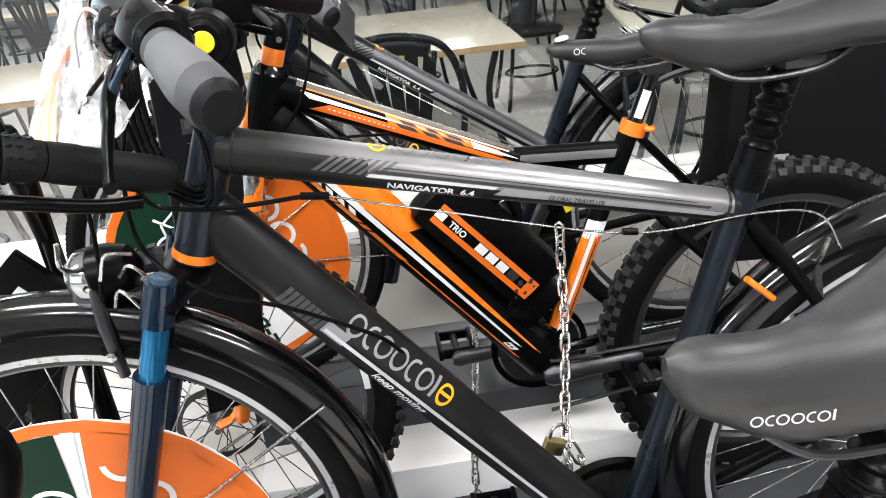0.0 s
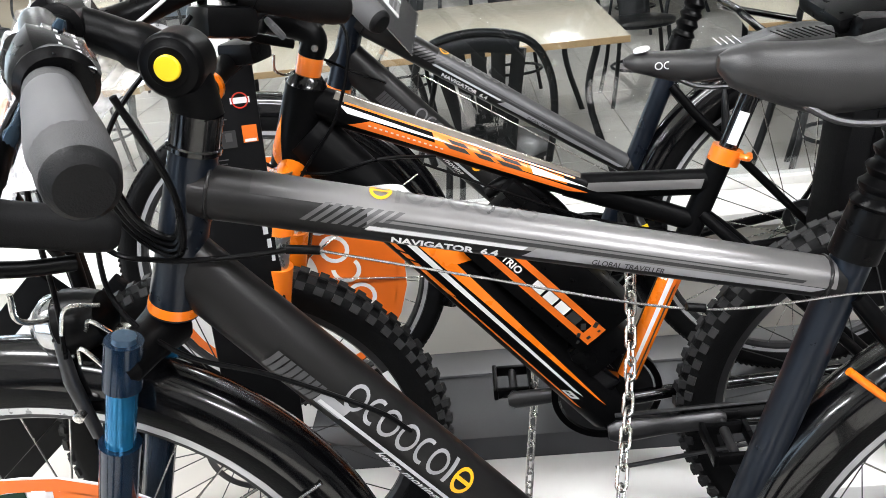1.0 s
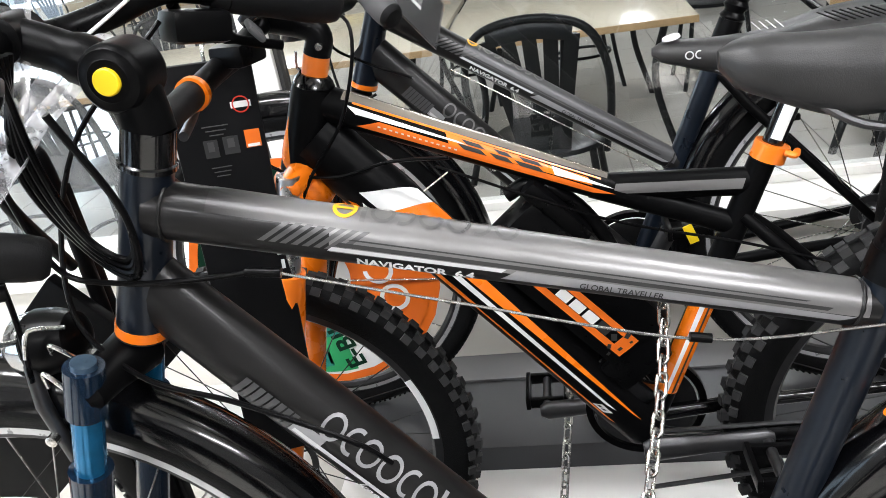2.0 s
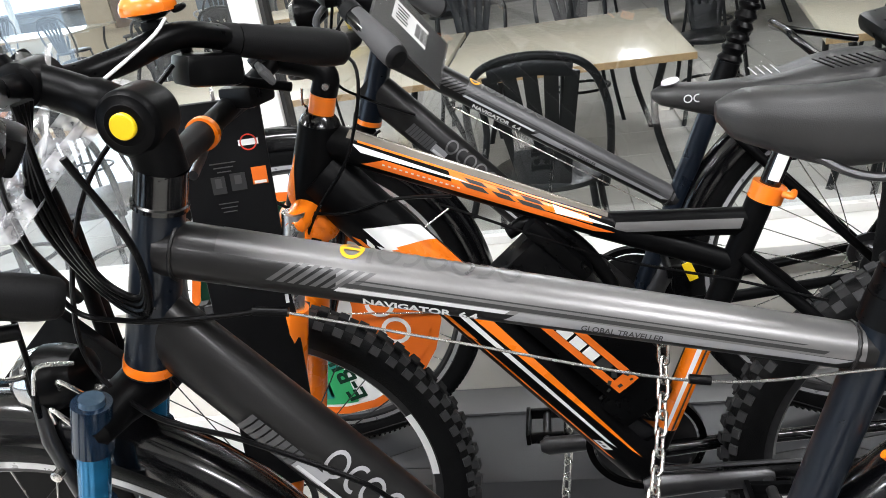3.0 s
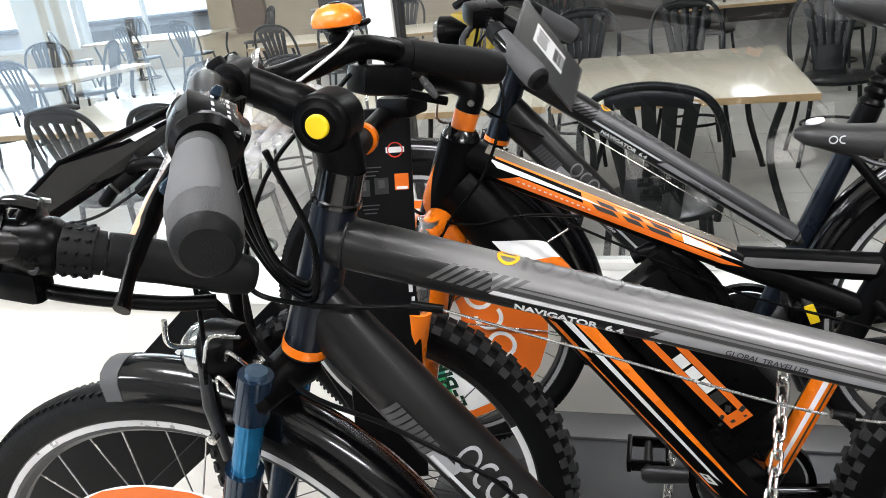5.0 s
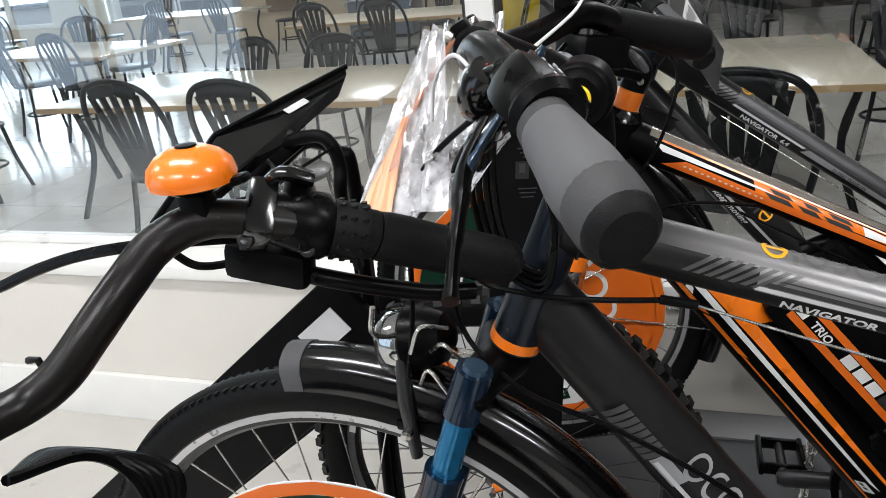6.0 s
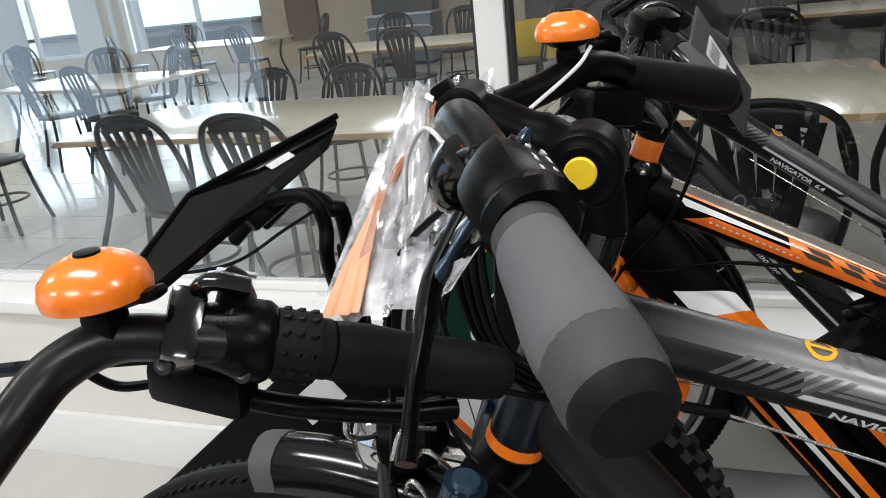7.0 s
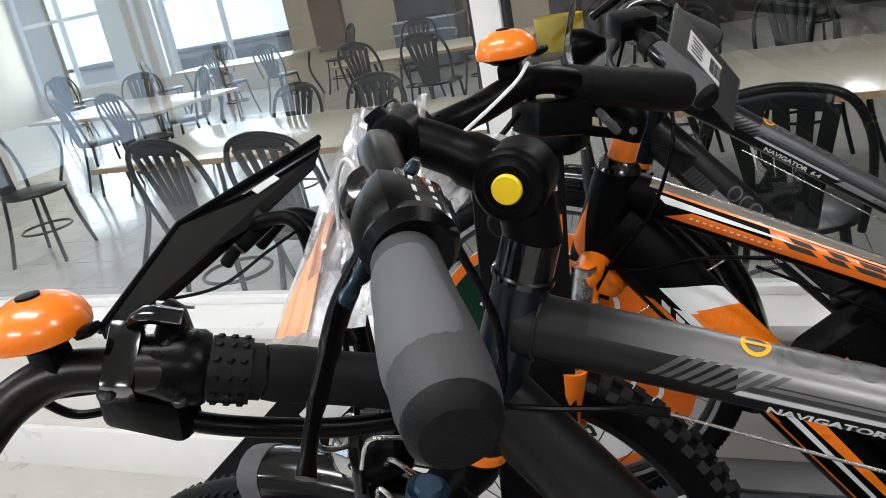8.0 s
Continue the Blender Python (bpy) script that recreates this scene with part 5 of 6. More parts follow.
part("chain", tb([(.45, YC - .055, .585), (.92, YC - .055, .60), (.945, YC - .055, .574), (.92, YC - .055, .54), (.45, YC - .055, .47)], .004, segs=6), DSTEEL, C)
part("chain_stay_guard", tb([(.56, YC - .046, .568), (.78, YC - .06, .58)], .0135, segs=12), PLASTIC, C)
crank_set(C, (.453, YC, .556), 4, .168, True, .085, True)
part("cassette", lt((.921, YC + .03, .557), (0, 1, 0), [(0, .05), (.004, .05), (.004, .042), (.012, .042), (.012, .034), (.02, .034)], 32), ALU, C)
part("caliper", bx((-.11, YC - .062, .63), (.05, .03, .04), Matrix.Rotation(.6, 3, "Y"), .008), DSTEEL, C)
part("derailleur", tb(spline([(.93, YC + .06, .56), (.94, YC + .06, .48), (.9, YC + .06, .42)]), .011, segs=8), DSTEEL, C)
part("handlebar", tb(spline(bar, 8), .0135, segs=16), MATT, C)
for s in (-1, 1):
    a, b = (V(-.042, YC - .225, 1.24), V(-.036, YC - .33, 1.236)) if s < 0 else (V(.001, YC + .215, 1.2495), V(.01, YC + .335, 1.246))
    g = grip_shape(C, a, b, GRIPD, .0155, .0158)
    part("ring", tb([a - (b - a) * .03, a + (b - a) * .06], .0195, segs=20), ORANGE, g, "orange lock ring")
    part("brake_lever", tb(spline([(-.02, YC + s * .12, 1.25), (-.06, YC + s * .16, 1.225), (-.05, YC + s * .24, 1.21), (-.04, YC + s * .28, 1.208)], 6), .0055, segs=10), DSTEEL, C)
    part("lever_body", bx((-.015, YC + s * .14, 1.262), (.05, .05, .028), Matrix.Rotation(.3 * s, 3, "Z"), .008), PLASTIC, C)
cable(C, [(-.03, YC - .13, 1.262), (-.1, YC - .06, 1.2), (-.06, YC - .04, 1.09), (.03, YC - .045, 1.06), (.12, YC - .05, 1.075), (.2, YC - .045, 1.07)])
cable(C, [(-.02, YC + .1, 1.27), (.09, YC - .01, 1.26), (.07, YC - .05, 1.15), (.0, YC - .05, 1.06), (-.06, YC - .06, .95)])
cable(C, [(-.02, YC - .1, 1.265), (-.11, YC - .02, 1.2), (-.09, YC - .04, 1.06), (.0, YC - .045, 1.02)])
cable(C, [(.18, YC - .045, 1.06), (.4, YC - .04, .955), (.58, YC - .04, .9), (.7, YC - .045, .86)], .0022)
part("display", bx((.0, YC - .06, 1.3), (.05, .07, .016), Euler((0, -.5, 0)).to_matrix(), .005), GLOSSB, C)

# black pannier on the rear bicycle's carrier
pan = thing("pannier", (1.15, 1.6, .76), "black fabric pannier bag with a pale reflective strip", "bag")
part("body", bx((1.14, 1.585, .86), (.5, .12, .54), Matrix.Rotation(.06, 3, "Y"), .03), mat("black_fabric", (0.0035, 0.0035, 0.0038), 0.7, 0, 0.3, 40, 0.6, 800, 0, 0.08), pan)
part("flap", bx((1.14, 1.582, 1.115), (.505, .13, .06), Matrix.Rotation(.06, 3, "Y"), .02), PLASTIC, pan)
part("strip", bx((1.0, 1.5235, .845), (.07, .002, .02), Matrix.Rotation(.06, 3, "Y")), REFL, pan, "pale reflective strip")
part("top_flap", bx((.98, 1.63, 1.165), (.24, .14, .03), Euler((.2, -.12, .1)).to_matrix(), .012), PLASTIC, pan)
part("strap", bx((.95, 1.5225, .95), (.025, .003, .3), Matrix.Rotation(.06, 3, "Y")), PLASTIC, pan)
car = part("carrier", tb(spline([(.68, YD - .05, 1.07), (.9, YD - .06, 1.09), (1.3, YD - .06, 1.09), (1.32, YD, 1.09), (1.3, YD + .06, 1.09), (.9, YD + .06, 1.09), (.68, YD + .05, 1.07)], 5), .006, segs=8), MATT, D_, "black rear carrier")
part("spring_clip", tb(spline([(.9, 1.6, 1.11), (.845, 1.6, 1.12), (.778, 1.6, 1.13), (.742, 1.615, 1.158), (.736, 1.65, 1.168), (.738, 1.75, 1.168), (.76, 1.79, 1.15), (.845, 1.8, 1.125), (.9, 1.8, 1.11)], 5), .0065, segs=10), GLOSSB, car, "glossy black spring clip")
for s in (-1, 1):
    part("strut", tb([(1.1, YD + s * .06, 1.09), (.93, YD + s * .065, .72)], .005, segs=8), MATT, car)
    part("strut", tb([(1.22, YD + s * .06, 1.09), (.94, YD + s * .065, .72)], .005, segs=8), MATT, car)

# the nearest bicycle: low step frame, swept bar, saddle
YA = 0.48
A_ = thing("bicycle", (.78, YA, .216), "black low-step city bicycle with swept handlebar and orange bell", "bicycle", "bicycles on the podium")
wheel(A_, (-.33, YA, .571), .355, .045, .312, False, "silver-rimmed front wheel", True, 32, True)
wheel(A_, (.79, YA, .571), .355, .045, .312, False, "silver-rimmed rear wheel", False, 32, True)
suspension_fork(A_, (-.17, .91), (-.33, .571), YA, MATT, GLOSSB)
part("head_tube", tb([(-.16, YA, .94), (-.1, YA, 1.1)], .0225, segs=20), MATT, A_)
part("down_tube", tb(spline([(-.14, YA, 1.0), (.05, YA, .68), (.2, YA, .52), (.34, YA, .47)]), .03, segs=20), MATT, A_)
part("seat_tube", tb([(.34, YA, .47), (.475, YA, .97)], .0185, segs=18), MATT, A_)
for s in (-1, 1):
    part("chain_stay", tb([(.34, YA + s * .02, .47), (.79, YA + s * .06, .571)], .011, segs=10), MATT, A_)
    part("seat_stay", tb([(.46, YA + s * .014, .93), (.79, YA + s * .06, .571)], .009, segs=10), MATT, A_)
seat_post(A_, (.475, YA, .97), (.515, YA, 1.09), ((.482, YA, 1.0), (.508, YA, 1.075)))
saddle(A_, .332, YA, 1.166, .27, .23, (7, .0085, .16), .082, True, .036)
crank_set(A_, (.34, YA, .47), 60, .17)
fender(A_, (.79, YA, .571), .372, .056, 20, 200)
fender(A_, (-.33, YA, .571), .372, .056, -18, 120)
part("stem", tb(spline([(-.1, YA, 1.1), (-.085, YA, 1.15), (-.13, YA, 1.165), (-.28, YA, 1.175)], 5), .019, segs=18), MATT, A_)
part("bar_clamp", bx((-.3, YA, 1.176), (.05, .06, .05), None, .01), PLASTIC, A_)
half = [(-.3, 0, 1.2), (-.292, .035, 1.202), (-.277, .068, 1.204), (-.265, .087, 1.207), (-.25, .1, 1.218), (-.235, .117, 1.239), (-.222, .138, 1.26), (-.211, .162, 1.277), (-.186, .181, 1.286), (-.15, .198, 1.279), (-.115, .223, 1.265), (-.075, .255, 1.24), (-.024, .298, 1.211)]
for s in (-1, 1):
    part("handlebar", tb(spline([(x, YA + s * q, z) for x, q, z in half], 8), .0125, segs=18), BARBLK, A_, "satin black swept handlebar")
    p0, p1, p2 = V(-.145, YA + s * .21, 1.275), V(-.1, YA + s * .236, 1.256), V(-.024, YA + s * .298, 1.211)
    d = (p1 - p0).normalized()
    sh = part("twist_shifter", tb([p0 - d * .012, p0, p0 + d * .01, p0 + d * .022, p0 + d * .026], [.0165, .019, .0225, .0225, .02], segs=22), PLASTIC, A_, "black twist shifter")
    part("window", tb(spline([p0 + V(-.015, 0, .02), p0 + V(-.0, 0, .032), p0 + d * .02 + V(.0, 0, .032)], 4), .0085, segs=10, flat=.6), GLOSSB, sh)
    lob = V(-.25, .62 * s, .74)
    lob = (lob - d * lob.dot(d)).normalized()
    part("lobe", tb([p0 + d * .004 + lob * .006, p0 + d * .004 + lob * .022, p0 + d * .001 + lob * .032, p0 - d * .003 + lob * .036], [.02, .0175, .0135, .009], segs=16, flat=.62, up=d.cross(lob)), PLASTIC, sh)
    part("indicator", bx(p0 + lob * .037 + d * .002, (.022, .006, .002), Matrix((d, d.cross(lob), lob)).transposed(), .001), LGREY, sh, "pale gear indicator strip")
    clm = part("clamp", bx(p0 - d * .02, (.019, .038, .04), Matrix((d, d.cross(lob), lob)).transposed(), .005), GLOSSB, A_, "black brake clamp with bolt")
    for k_ in (-.009, .03):
        part("bolt", lt(p0 + d * (k_ - .011) + V(0, -.021, -.008), (0, -1, .3), [(-.004, .0055), (.0, .0055), (.0005, .003), (-.001, .0)], 14), DSTEEL, clm)
    tg = part("twist_grip", tb([p0 + d * .027, p0 + d * .05], .0195, segs=22), GRIPD, sh)
    for i in range(12):
        for j in range(3):
            a = 2 * math.pi * i / 12
            sv = d.orthogonal().normalized()
            q = p0 + d * (.031 + .0075 * j) + .0196 * (math.cos(a) * sv + math.sin(a) * d.cross(sv))
            part("nub", bx(q, (.0035, .0035, .0018)), GRIPD, tg)
    grip_shape(A_, p1 + (p2 - p1) * .02, p2, GRIPD, .0165, .0175)
    part("brake_mount", bx(p0 + V(-.02, 0, -.03), (.06, .022, .026), Matrix.Rotation(.15, 3, "Y"), .006), PLASTIC, A_)
    part("brake_lever", tb(spline([p0 + V(-.03, 0, -.03), p0 + V(.02, .008 * s, -.045), p0 + V(.07, .045 * s, -.07), p0 + V(.1, .07 * s, -.08)], 6), .0065, segs=10), PLASTIC, A_)
    cable(A_, [p0 + V(-.03, -.01 * s, -.008), p0 + V(-.092, -.03 * s, -.007), p0 + V(-.157, -.03 * s, -.019), p0 + V(-.217, -.03 * s, -.04), p0 + V(-.253, -.03 * s, -.06), p0 + V(-.29, -.06 * s, -.12), p0 + V(-.25, -.15 * s, -.25)], .0042)
    cable(A_, [p0 + V(-.04, 0, -.03), p0 + V(-.07, -.01 * s, -.03), p0 + V(-.085, -.02 * s, -.012)], .003)
bell(A_, (-.188, .659, 1.32), .0275)
for i in range(6):
    cable(A_, [(-.27, YA + .06, 1.17), (-.262 - .005 * i, YA + .11, 1.15), (-.245 + .004 * i, YA + .125 + .003 * i, 1.12), (-.225, YA + .11, 1.08), (-.22, YA + .06, 1.12)], .0035)
part("cable_tie", tb([(-.268, YA + .108, 1.206), (-.276, YA + .11, 1.22), (-.284, YA + .11, 1.219)], .0025, segs=6), PLASTIC, A_)

# ---- chain, lock, packages, stand ----
def link_mesh():
    bm = bmesh.new()
    a, b = .0075, .0115
    pts = [V(a * math.cos(t), 0, a * math.sin(t) + (b if math.sin(t) > 0 else -b)) for t in [2 * math.pi * (i + .5) / 16 for i in range(16)]]
    tube(bm, pts, .0026, segs=7, closed=True)
    return finish(bm, "link", STEEL)


LINK = link_mesh()


def chain_run(label, pts):
    P = spline(pts, 40)
    t = thing("chain", P[0], label, "chain", "steel lock chains")
    acc, prev, k = 0, P[0], 0
    for p in P[1:]:
        acc += (p - prev).length
        if acc >= .0255:
            acc = 0
            ob = new("link", LINK)
            ob.parent = t
            d = (p - prev).normalized()
            q = d.to_track_quat("Z", "Y").to_matrix().to_4x4() @ Matrix.Rotation(radians(90 * (k % 2) + 25), 4, "Z")
            ob.matrix_basis = Matrix.Translation(p - P[0]) @ q
            k += 1
        prev = p
    return t


chain_run("zinc-plated steel chain hanging from the orange bicycle", [(.472, 1.275, .89), (.472, 1.27, .8), (.452, 1.18, .73), (.412, 1.04, .65), (.398, .98, .575), (.40, .955, .50)])
chain_run("zinc-plated steel chain looped by the padlock", [(.405, 1.01, .635), (.425, .985, .59), (.432, .965, .53), (.43, .95, .47)])
chain_run("zinc-plated steel chain hanging behind the pedal", [(.335, 1.475, .67), (.325, 1.43, .55), (.305, 1.38, .42), (.29, 1.34, .3), (.29, 1.33, .215)])
lock = thing("padlock", (.375, .985, .63), "small brass padlock on the chain", "padlock")
part("body", bx((.378, .985, .645), (.032, .014, .026), Matrix.Rotation(.35, 3, "Y"), .003), BRASS, lock)
part("shackle", tb(spline([(.372, .985, .66), (.38, .99, .675), (.398, 1.0, .67), (.396, .995, .652)]), .0028, segs=8), STEEL, lock)

# hanging package of mudguards
card = thing("mudguard_package", (-.08, 1.26, .66), "long black cardboard package with small orange and white prints", "package")
q0, q1 = V(-.084, 1.255, 1.24), V(-.124, 1.242, .64)
dz = (q1 - q0).normalized()
ux = V(.93, .36, 0).normalized()
ux = (ux - dz * ux.dot(dz)).normalized()
nz = ux.cross(-dz)
CR = Matrix((ux, -dz, nz)).transposed()
cc = (q0 + q1) / 2
part("board", bx(cc, (.115, .62, .012), CR, .003), CARD, card)
fn = nz if nz.y < 0 else -nz


def stick(px, pz, w, h, m, label="", lift=.0066):
    return part("print", bx(cc + ux * px - dz * pz + fn * lift, (w, h, .0006), CR), m, card, label)


stick(.041, .205, .02, .024, ORANGED, "orange print")
stick(.041, .196, .016, .004, WHITE, "", .0069)
stick(.012, .2, .02, .024, DIM)
stick(-.014, .198, .018, .024, DIM)
stick(.012, .203, .009, .012, HATCH, "", .0069)
stick(-.014, .201, .008, .013, HATCH, "", .0069)
stick(.034, .252, .026, .008, WHITE, "plain white mark")
part("print", hp(V(0, 0, 0), [(.0095, -.0004), (.0112, -.0004), (.0112, .0004), (.0095, .0004)], segs=24), RED, card).matrix_basis = Matrix.Translation(cc + ux * .034 + dz * -.252 + fn * .0068) @ CR.to_4x4() @ Matrix.Rotation(radians(90), 4, "X")
for i in range(3):
    stick(-.004, .228 - .006 * i, .034 - .008 * i, .0013, HATCH)
    stick(-.006, .172 - .006 * i, .026 - .004 * i, .0012, HATCH)
for i in range(3):
    stick(.042 + .003 * i, .06 - .022 * i, .007 - .001 * i, .014, LGREY)
part("hook", tb(spline([q0 + V(0, 0, -.01), q0 + V(0, .01, .03), q0 + V(.02, .03, .05)]), .0025, segs=6), STEEL, card)

# crumpled clear bag with a printed leaflet over the bar of the grey bicycle
bag = thing("plastic_bag", (-.11, .83, 1.2), "crumpled clear plastic bag holding an orange and white leaflet", "plastic bag")


def crumple(o, u, v, w, h, amp, seed, n=26, pinch=.4):
    bm = bmesh.new()
    o, u, v = Vector(o), Vector(u).normalized(), Vector(v).normalized()
    nn = u.cross(v)
    g = []
    for i in range(n + 1):
        row = []
        for j in range(n + 1):
            a, b = i / n - .5, j / n
            k = 1 - pinch * b
            p = o + u * (a * w * k) + v * (b * h)
            s = V(a * w * 60, b * 1.3, seed * 3.1)
            p = p + nn * (amp * (1.5 * noise.noise(s) + .3 * abs(noise.noise(s * 2.6))) + amp * .5 * math.sin(a * 17 + b * 5 + seed)) + u * amp * .5 * noise.noise(s + V(9, 0, 0))
            row.append(bm.verts.new(p))
        g.append(row)
    for i in range(n):
        for j in range(n):
            bm.faces.new((g[i][j], g[i + 1][j], g[i + 1][j + 1], g[i][j + 1]))
    return bm


part("film", crumple((-.115, .800, 1.233), (.93, -.12, .25), (.0, .148, .126), .095, .197, .006, 1.3, 40, .72), BAGFILM, bag, "milky crinkled film")
part("film", crumple((-.1, .812, 1.238), (.9, .1, .2), (.12, .13, .13), .085, .165, .007, 4.1, 40, .5), BAGFILM, bag)
part("film", crumple((-.085, .83, 1.275), (.9, .3, .1), (.1, .5, .7), .085, .12, .009, 7.7, 26, .3), CLEARP, bag)
part("leaflet", crumple((-.134, .797, 1.236), (.93, -.12, .25), (.02, .148, .126), .032, .1, .002, 2.2, 14, .75), LEAF, bag, "orange and white printed leaflet")
part("leaflet", crumple((-.128, .822, 1.245), (.93, -.1, .2), (.02, .148, .126), .034, .15, .003, 3.2, 14, .75), WHITE, bag)
part("leaflet", crumple((-.13, .865, 1.284), (.93, -.1, .2), (.06, .148, .126), .009, .11, .002, 5.2, 12, .5), LEAF, bag)

# wheel stand with its sign plate
stand = thing("display_stand", (-.4, 1.24, 0), "black steel bicycle stand with curved post and sloping sign plate", "stand")
part("post", tb(spline([(-.39, 1.27, .0), (-.375, 1.27, .6), (-.355, 1.255, 1.1), (-.37, 1.245, 1.165), (-.41, 1.235, 1.185), (-.46, 1.225, 1.15)], 8), .013, segs=14, flat=.8), MATT, stand)
part("upright", bx((-.372, 1.285, .6), (.028, .02, 1.0), None, .003), MATT, stand)
part("foot", bx((-.39, 1.25, .006), (.34, .3, .012), None, .004), MATT, stand)
pa, pb = V(-.51, .97, 1.14), V(-.335, 1.241, 1.286)
du = (pb - pa).normalized()
side = V(.3, -.12, -.94)
side = (side - du * side.dot(du)).normalized()
SR = Matrix((du, side, du.cross(side))).transposed()


def slab(corners, thick):
    """A flat plate of any outline, given some thickness downwards."""
    bm = bmesh.new()
    up_ = [bm.verts.new(Vector(c)) for c in corners]
    lo_ = [bm.verts.new(Vector(c) + V(.1, 0, -1).normalized() * thick) for c in corners]
    bm.faces.new(up_)
    bm.faces.new(lo_[::-1])
    for i in range(len(up_)):
        j = (i + 1) % len(up_)
        bm.faces.new((up_[i], lo_[i], lo_[j], up_[j]))
    bmesh.ops.recalc_face_normals(bm, faces=bm.faces)
    bmesh.ops.bevel(bm, geom=bm.edges[:], offset=.002, segments=2, affect="EDGES")
    return bm


pl = part("sign_plate", slab([(-.336, 1.24, 1.287), (-.44, 1.06, 1.24), (-.412, .883, 1.194), (-.38, .905, 1.2), (-.375, 1.06, 1.22), (-.348, 1.225, 1.262)], .012), GLOSSB, stand, "black sloping sign plate")
fs_ = 1 if du.cross(side).dot(V(.1, .4, 1.44) - pa) > 0 else -1
part("sticker", bx((-.372, 1.15, 1.254), (.012, .034, .0012), Euler((.27, .3, -.45)).to_matrix()), LGREY, pl, "pale sticker")
part("rim", tb([(-.336, 1.24, 1.287), (-.44, 1.06, 1.24), (-.412, .883, 1.194)], .004, segs=8), MATT, pl)
part("bracket", tb(spline([(-.422, 1.1, 1.173), (-.374, 1.1, 1.214), (-.34, 1.1, 1.226), (-.312, 1.1, 1.222), (-.3, 1.1, 1.19), (-.304, 1.1, 1.14), (-.35, 1.22, 1.0)], 6), .0085, segs=12), MATT, stand, "curved black tube")
cable(stand, [(-.42, .95, 1.19), (-.36, 1.0, 1.185), (-.32, 1.05, 1.205), (-.3, 1.1, 1.215)], .002)
part("clip", bx((-.375, 1.1, 1.212), (.05, .03, .022), SR, .004), PLASTIC, stand)
part("brace", bx((-.70, 1.24, .615), (.92, .02, .17), Matrix.Rotation(-math.atan2(.18, .21), 3, "Y"), .004), MATT, stand, "broad black sloping plate")
part("brace", bx((-.72, 1.5, .50), (.86, .02, .14), Matrix.Rotation(-math.atan2(.18, .21), 3, "Y"), .004), MATT, stand, "broad black sloping plate")
part("cross_bar", tb([(-.86, 1.235, .56), (-.9, 1.5, .45)], .012, segs=10), MATT, stand)
part("sticker", bx((-.43, 1.228, .876), (.085, .002, .048), Matrix.Rotation(-math.atan2(.18, .21), 3, "Y")), LGREY, stand, "pale worn paper label")


# a steel display cabinet by the rear wall of the cafe
cab = thing("display_cabinet", (-4.55, 12.5, 0), "grey-blue steel display cabinet with a rail, by the beige wall", "cabinet")
part("body", span(-5.1, -4.0, 12.3, 12.9, .06, .8, .01), mat("blue_grey_steel", (0.12, 0.15, 0.18), 0.35, 0.6, 0.15, 12, 0.05, 200), cab)
part("foot", span(-5.05, -4.05, 12.35, 12.85, 0.004, .0595), PLASTIC, cab)
part("top", span(-5.14, -3.96, 12.26, 12.92, .801, .83, .006), ALU, cab, "steel top")
part("hood", span(-5.08, -4.02, 12.5, 12.9, .831, 1.35, .01), DSTEEL, cab)
part("rail", tb(spline([(-5.1, 12.25, .5), (-5.1, 12.2, .62), (-4.5, 12.18, .64), (-4.0, 12.2, .62), (-4.0, 12.25, .5)], 5), .016, segs=10), ALU, cab, "steel rail")


yb = thing("tub_seat", (-1.5, 8.3, 0), "yellow plastic tub seat on a dark stem among the cafe tables", "chair")
part("shell", lt((-1.5, 8.3, .45), (0, 0, 1), [(0, .08), (.02, .19), (.2, .24), (.4, .25), (.4, .235), (.2, .22), (.05, .17), (.04, 0)], 28), YELLOW, yb)
part("stem", lt((-1.5, 8.3, .004), (0, 0, 1), [(0, .2), (.02, .19), (.03, .03), (.446, .03)], 20), PLASTIC, yb)


# ---- cafe furniture ----
def chair():
    ob = thing("chair", (0, 0, 0), "black lacquered bentwood cafe chair with slatted hoop back", "chair", "cafe chairs")
    part("seat", lt((0, 0, .44), (0, 0, 1), [(0, .19), (.006, .205), (.022, .205), (.03, .19), (.027, .02), (.027, 0)], 32), CHAIR, ob)
    hoop_pts = [(-.19, .16, .45), (-.215, .19, .6), (-.21, .23, .75), (-.15, .26, .86), (0, .275, .895), (.15, .26, .86), (.21, .23, .75), (.215, .19, .6), (.19, .16, .45)]
    back = part("backrest", tb(spline(hoop_pts, 6), .0125, segs=10), CHAIR, ob)
    part("top_board", tb(spline([(-.125, .262, .845), (0, .272, .862), (.125, .262, .845)], 6), .026, segs=8, flat=.3, up=(0, 0, 1)), CHAIR, back)
    for i in range(5):
        a = (i - 2) / 2
        part("slat", tb(spline([(a * .06, .175, .455), (a * .085, .21, .62), (a * .125, .262, .84)], 5), .0215, segs=6, flat=.25, up=(1, 0, 0)), CHAIR, back)
    part("splat_board", tb([(0, .172, .455), (0, .205, .6)], [.07, .085], segs=6, flat=.12, up=(1, 0, 0)), CHAIR, back)
    for x, y in ((-.16, -.15), (.16, -.15), (-.17, .15), (.17, .15)):
        part("leg", tb(spline([(x * .85, y * .85, .445), (x * 1.0, y * 1.0, .22), (x * 1.22, y * 1.25, 0)], 5), .0125, segs=10), CHAIR, ob)
    part("ring", tb([(.165 * math.cos(t), .155 * math.sin(t), .2) for t in [2 * math.pi * i / 24 for i in range(24)]], .009, segs=8, closed=True), CHAIR, ob)
    return ob


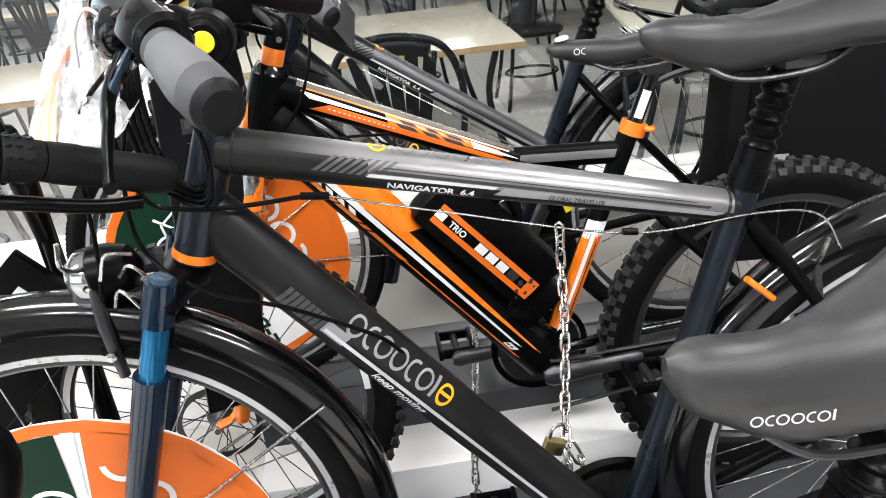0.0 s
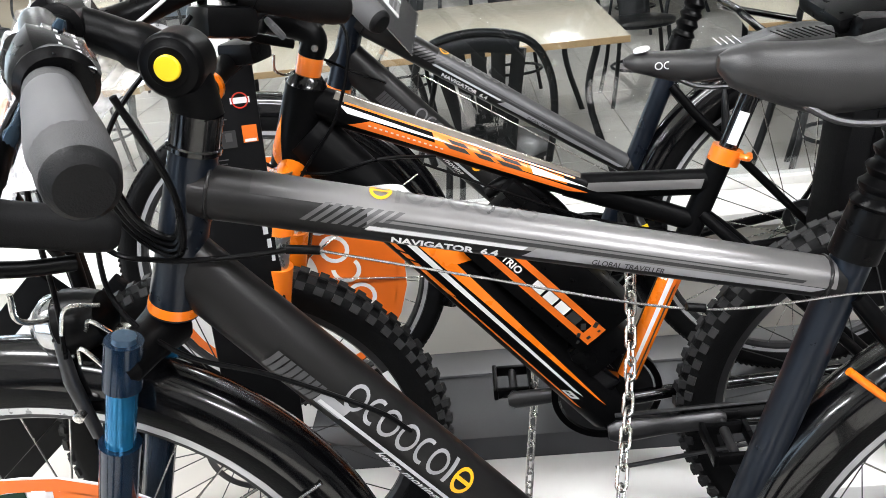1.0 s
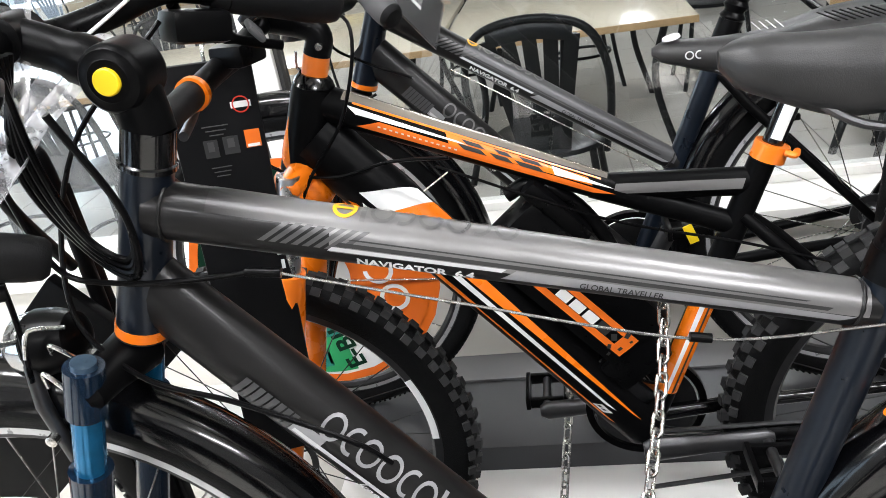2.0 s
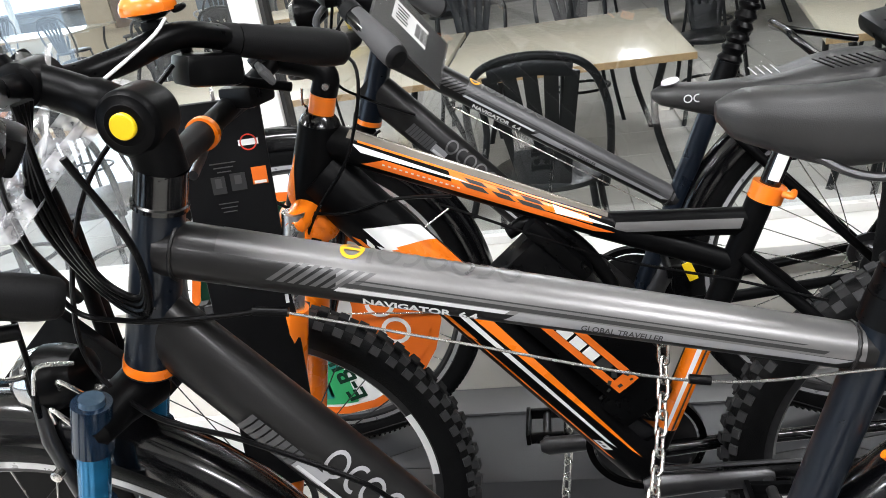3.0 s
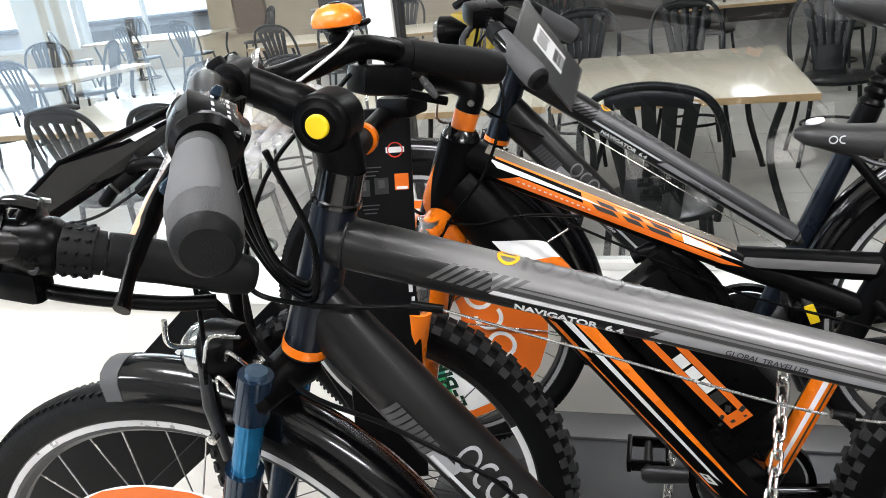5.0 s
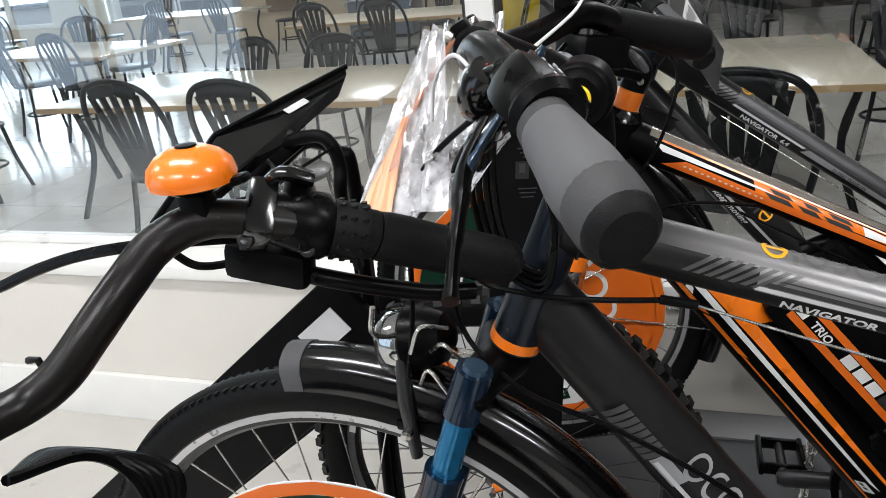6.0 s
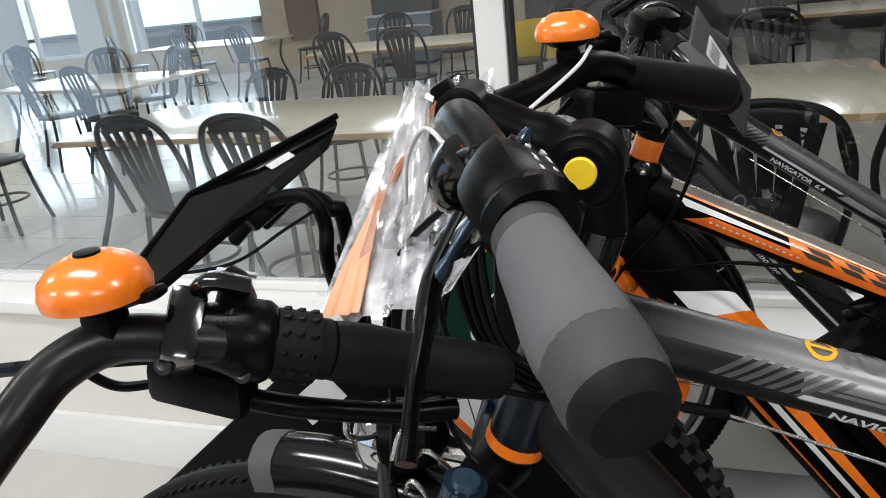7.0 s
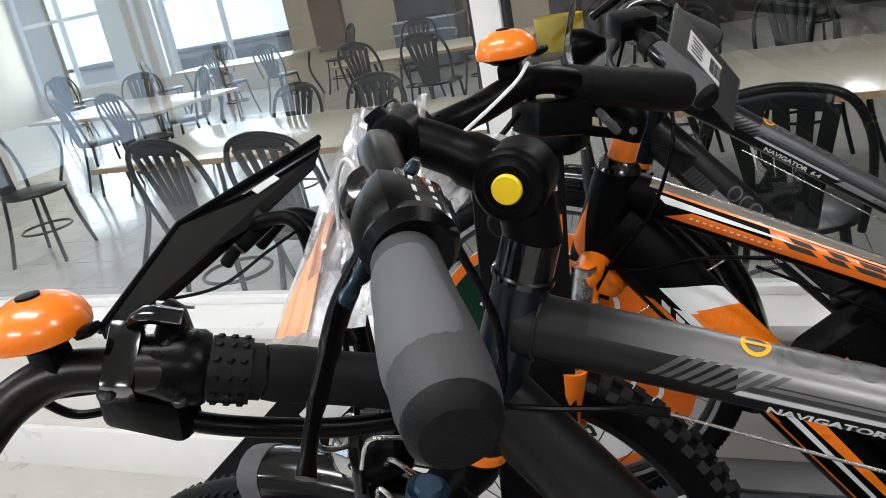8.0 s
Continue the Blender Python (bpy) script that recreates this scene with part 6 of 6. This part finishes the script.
def table(w, d):
    ob = thing("table", (0, 0, 0), "pale laminate cafe table with wooden edge and dark legs", "table", "cafe tables")
    part("tabletop", span(-w / 2, w / 2, -d / 2, d / 2, .692, .722, .004), TABLETOP, ob)
    for s in (-1, 1):
        part("edge", span(-w / 2, w / 2, s * (d / 2 + .006) - .005, s * (d / 2 + .006) + .005, .69, .721, .002), TABLEEDGE, ob, "wooden edge strip")
    for s in (-1, 1):
        for q in (-1, 1):
            part("leg", tb(spline([(s * (w / 2 - .12), q * (d / 2 - .15), .69), (s * (w / 2 - .17), q * (d / 2 - .17), .4), (s * (w / 2 - .06), q * (d / 2 - .08), 0)], 5), .018, segs=10), CHAIR, ob)
    return ob


ch0 = chair()
ch0.scale = (1.1, 1.1, 1.1)
ch0.matrix_basis = pose(-2.27, 3.38, 0, 0, 0, 172) @ Matrix.Diagonal((1.1, 1.1, 1.1, 1))
for x, y, rz in ((-2.87, 5.02, -5), (-2.15, 4.94, 4)):
    copy_thing(ch0, pose(x, y, 0, 0, 0, rz) @ Matrix.Diagonal((.91, .91, .91, 1)))
for x, y, rz in ((-1.63, 3.27, 172), (.32, 3.05, 172), (.55, 5.55, 10), (-.2, 5.5, -8), (1.35, 5.3, 0), (1.9, 3.6, 160),
                 (-4.65, 4.35, 105), (-4.98, 6.0, 168), (-5.75, 6.2, 150), (-6.3, 7.5, 30), (-5.3, 7.0, -70), (-3.2, 7.4, 170), (-2.5, 7.3, 178), (-3.5, 9.2, 0), (-1.55, 7.9, -85), (-2.7, 9.4, -10),
                 (-8.2, 11.6, 10), (-5.95, 10.05, 172), (-6.8, 10.0, 165), (-8.3, 10.4, 120), (-5.6, 11.2, -80), (-9.6, 9.6, 60), (-10.4, 10.6, 170), (.8, 8.0, 20), (1.8, 7.6, -30), (2.6, 5.6, 10), (-.6, 8.2, 5), (3.2, 4.2, 90)):
    copy_thing(ch0, pose(x, y, 0, 0, 0, rz))
t0 = table(2.2, 1.1)
t0.matrix_basis = pose(-2.4, 4.37, 0, 0, 0, -2)
t1 = table(1.15, 1.45)
t1.matrix_basis = pose(.42, 4.52, 0, 0, 0, -1)
copy_thing(t1, pose(-.76, 4.56, 0, 0, 0, -1))
copy_thing(t1, pose(2.2, 4.35, 0, 0, 0, -11))
copy_thing(t0, pose(-5.9, 6.9, 0, 0, 0, -12))
copy_thing(t0, pose(-2.85, 8.4, 0, 0, 0, 4))
copy_thing(t0, pose(-7.1, 10.9, 0, 0, 0, -8))
copy_thing(t0, pose(1.6, 8.6, 0, 0, 0, 0))

# floor tiles of the cafe, the nearest laid one by one
bm = span(-.224, .224, -.224, .224, -.002, .004)
TM = finish(bm, "tile", TILE, False)
for i in range(-11, 7):
    for j in range(16):
        ob = new("tile", TM)
        ob.parent = cafe_floor
        ob.location = (i * .455, 2.56 + j * .455, 0)
bm = bmesh.new()
for i in range(-31, 18):
    for j in range(25):
        if not (-11 <= i < 7 and j < 16):
            box(bm, (i * .455, 2.56 + j * .455, .001), (.448, .448, .006))
rest = new("tiles", finish(bm, "tiles", TILE, False))
rest.parent = cafe_floor
tagged(rest, kind="stuff")
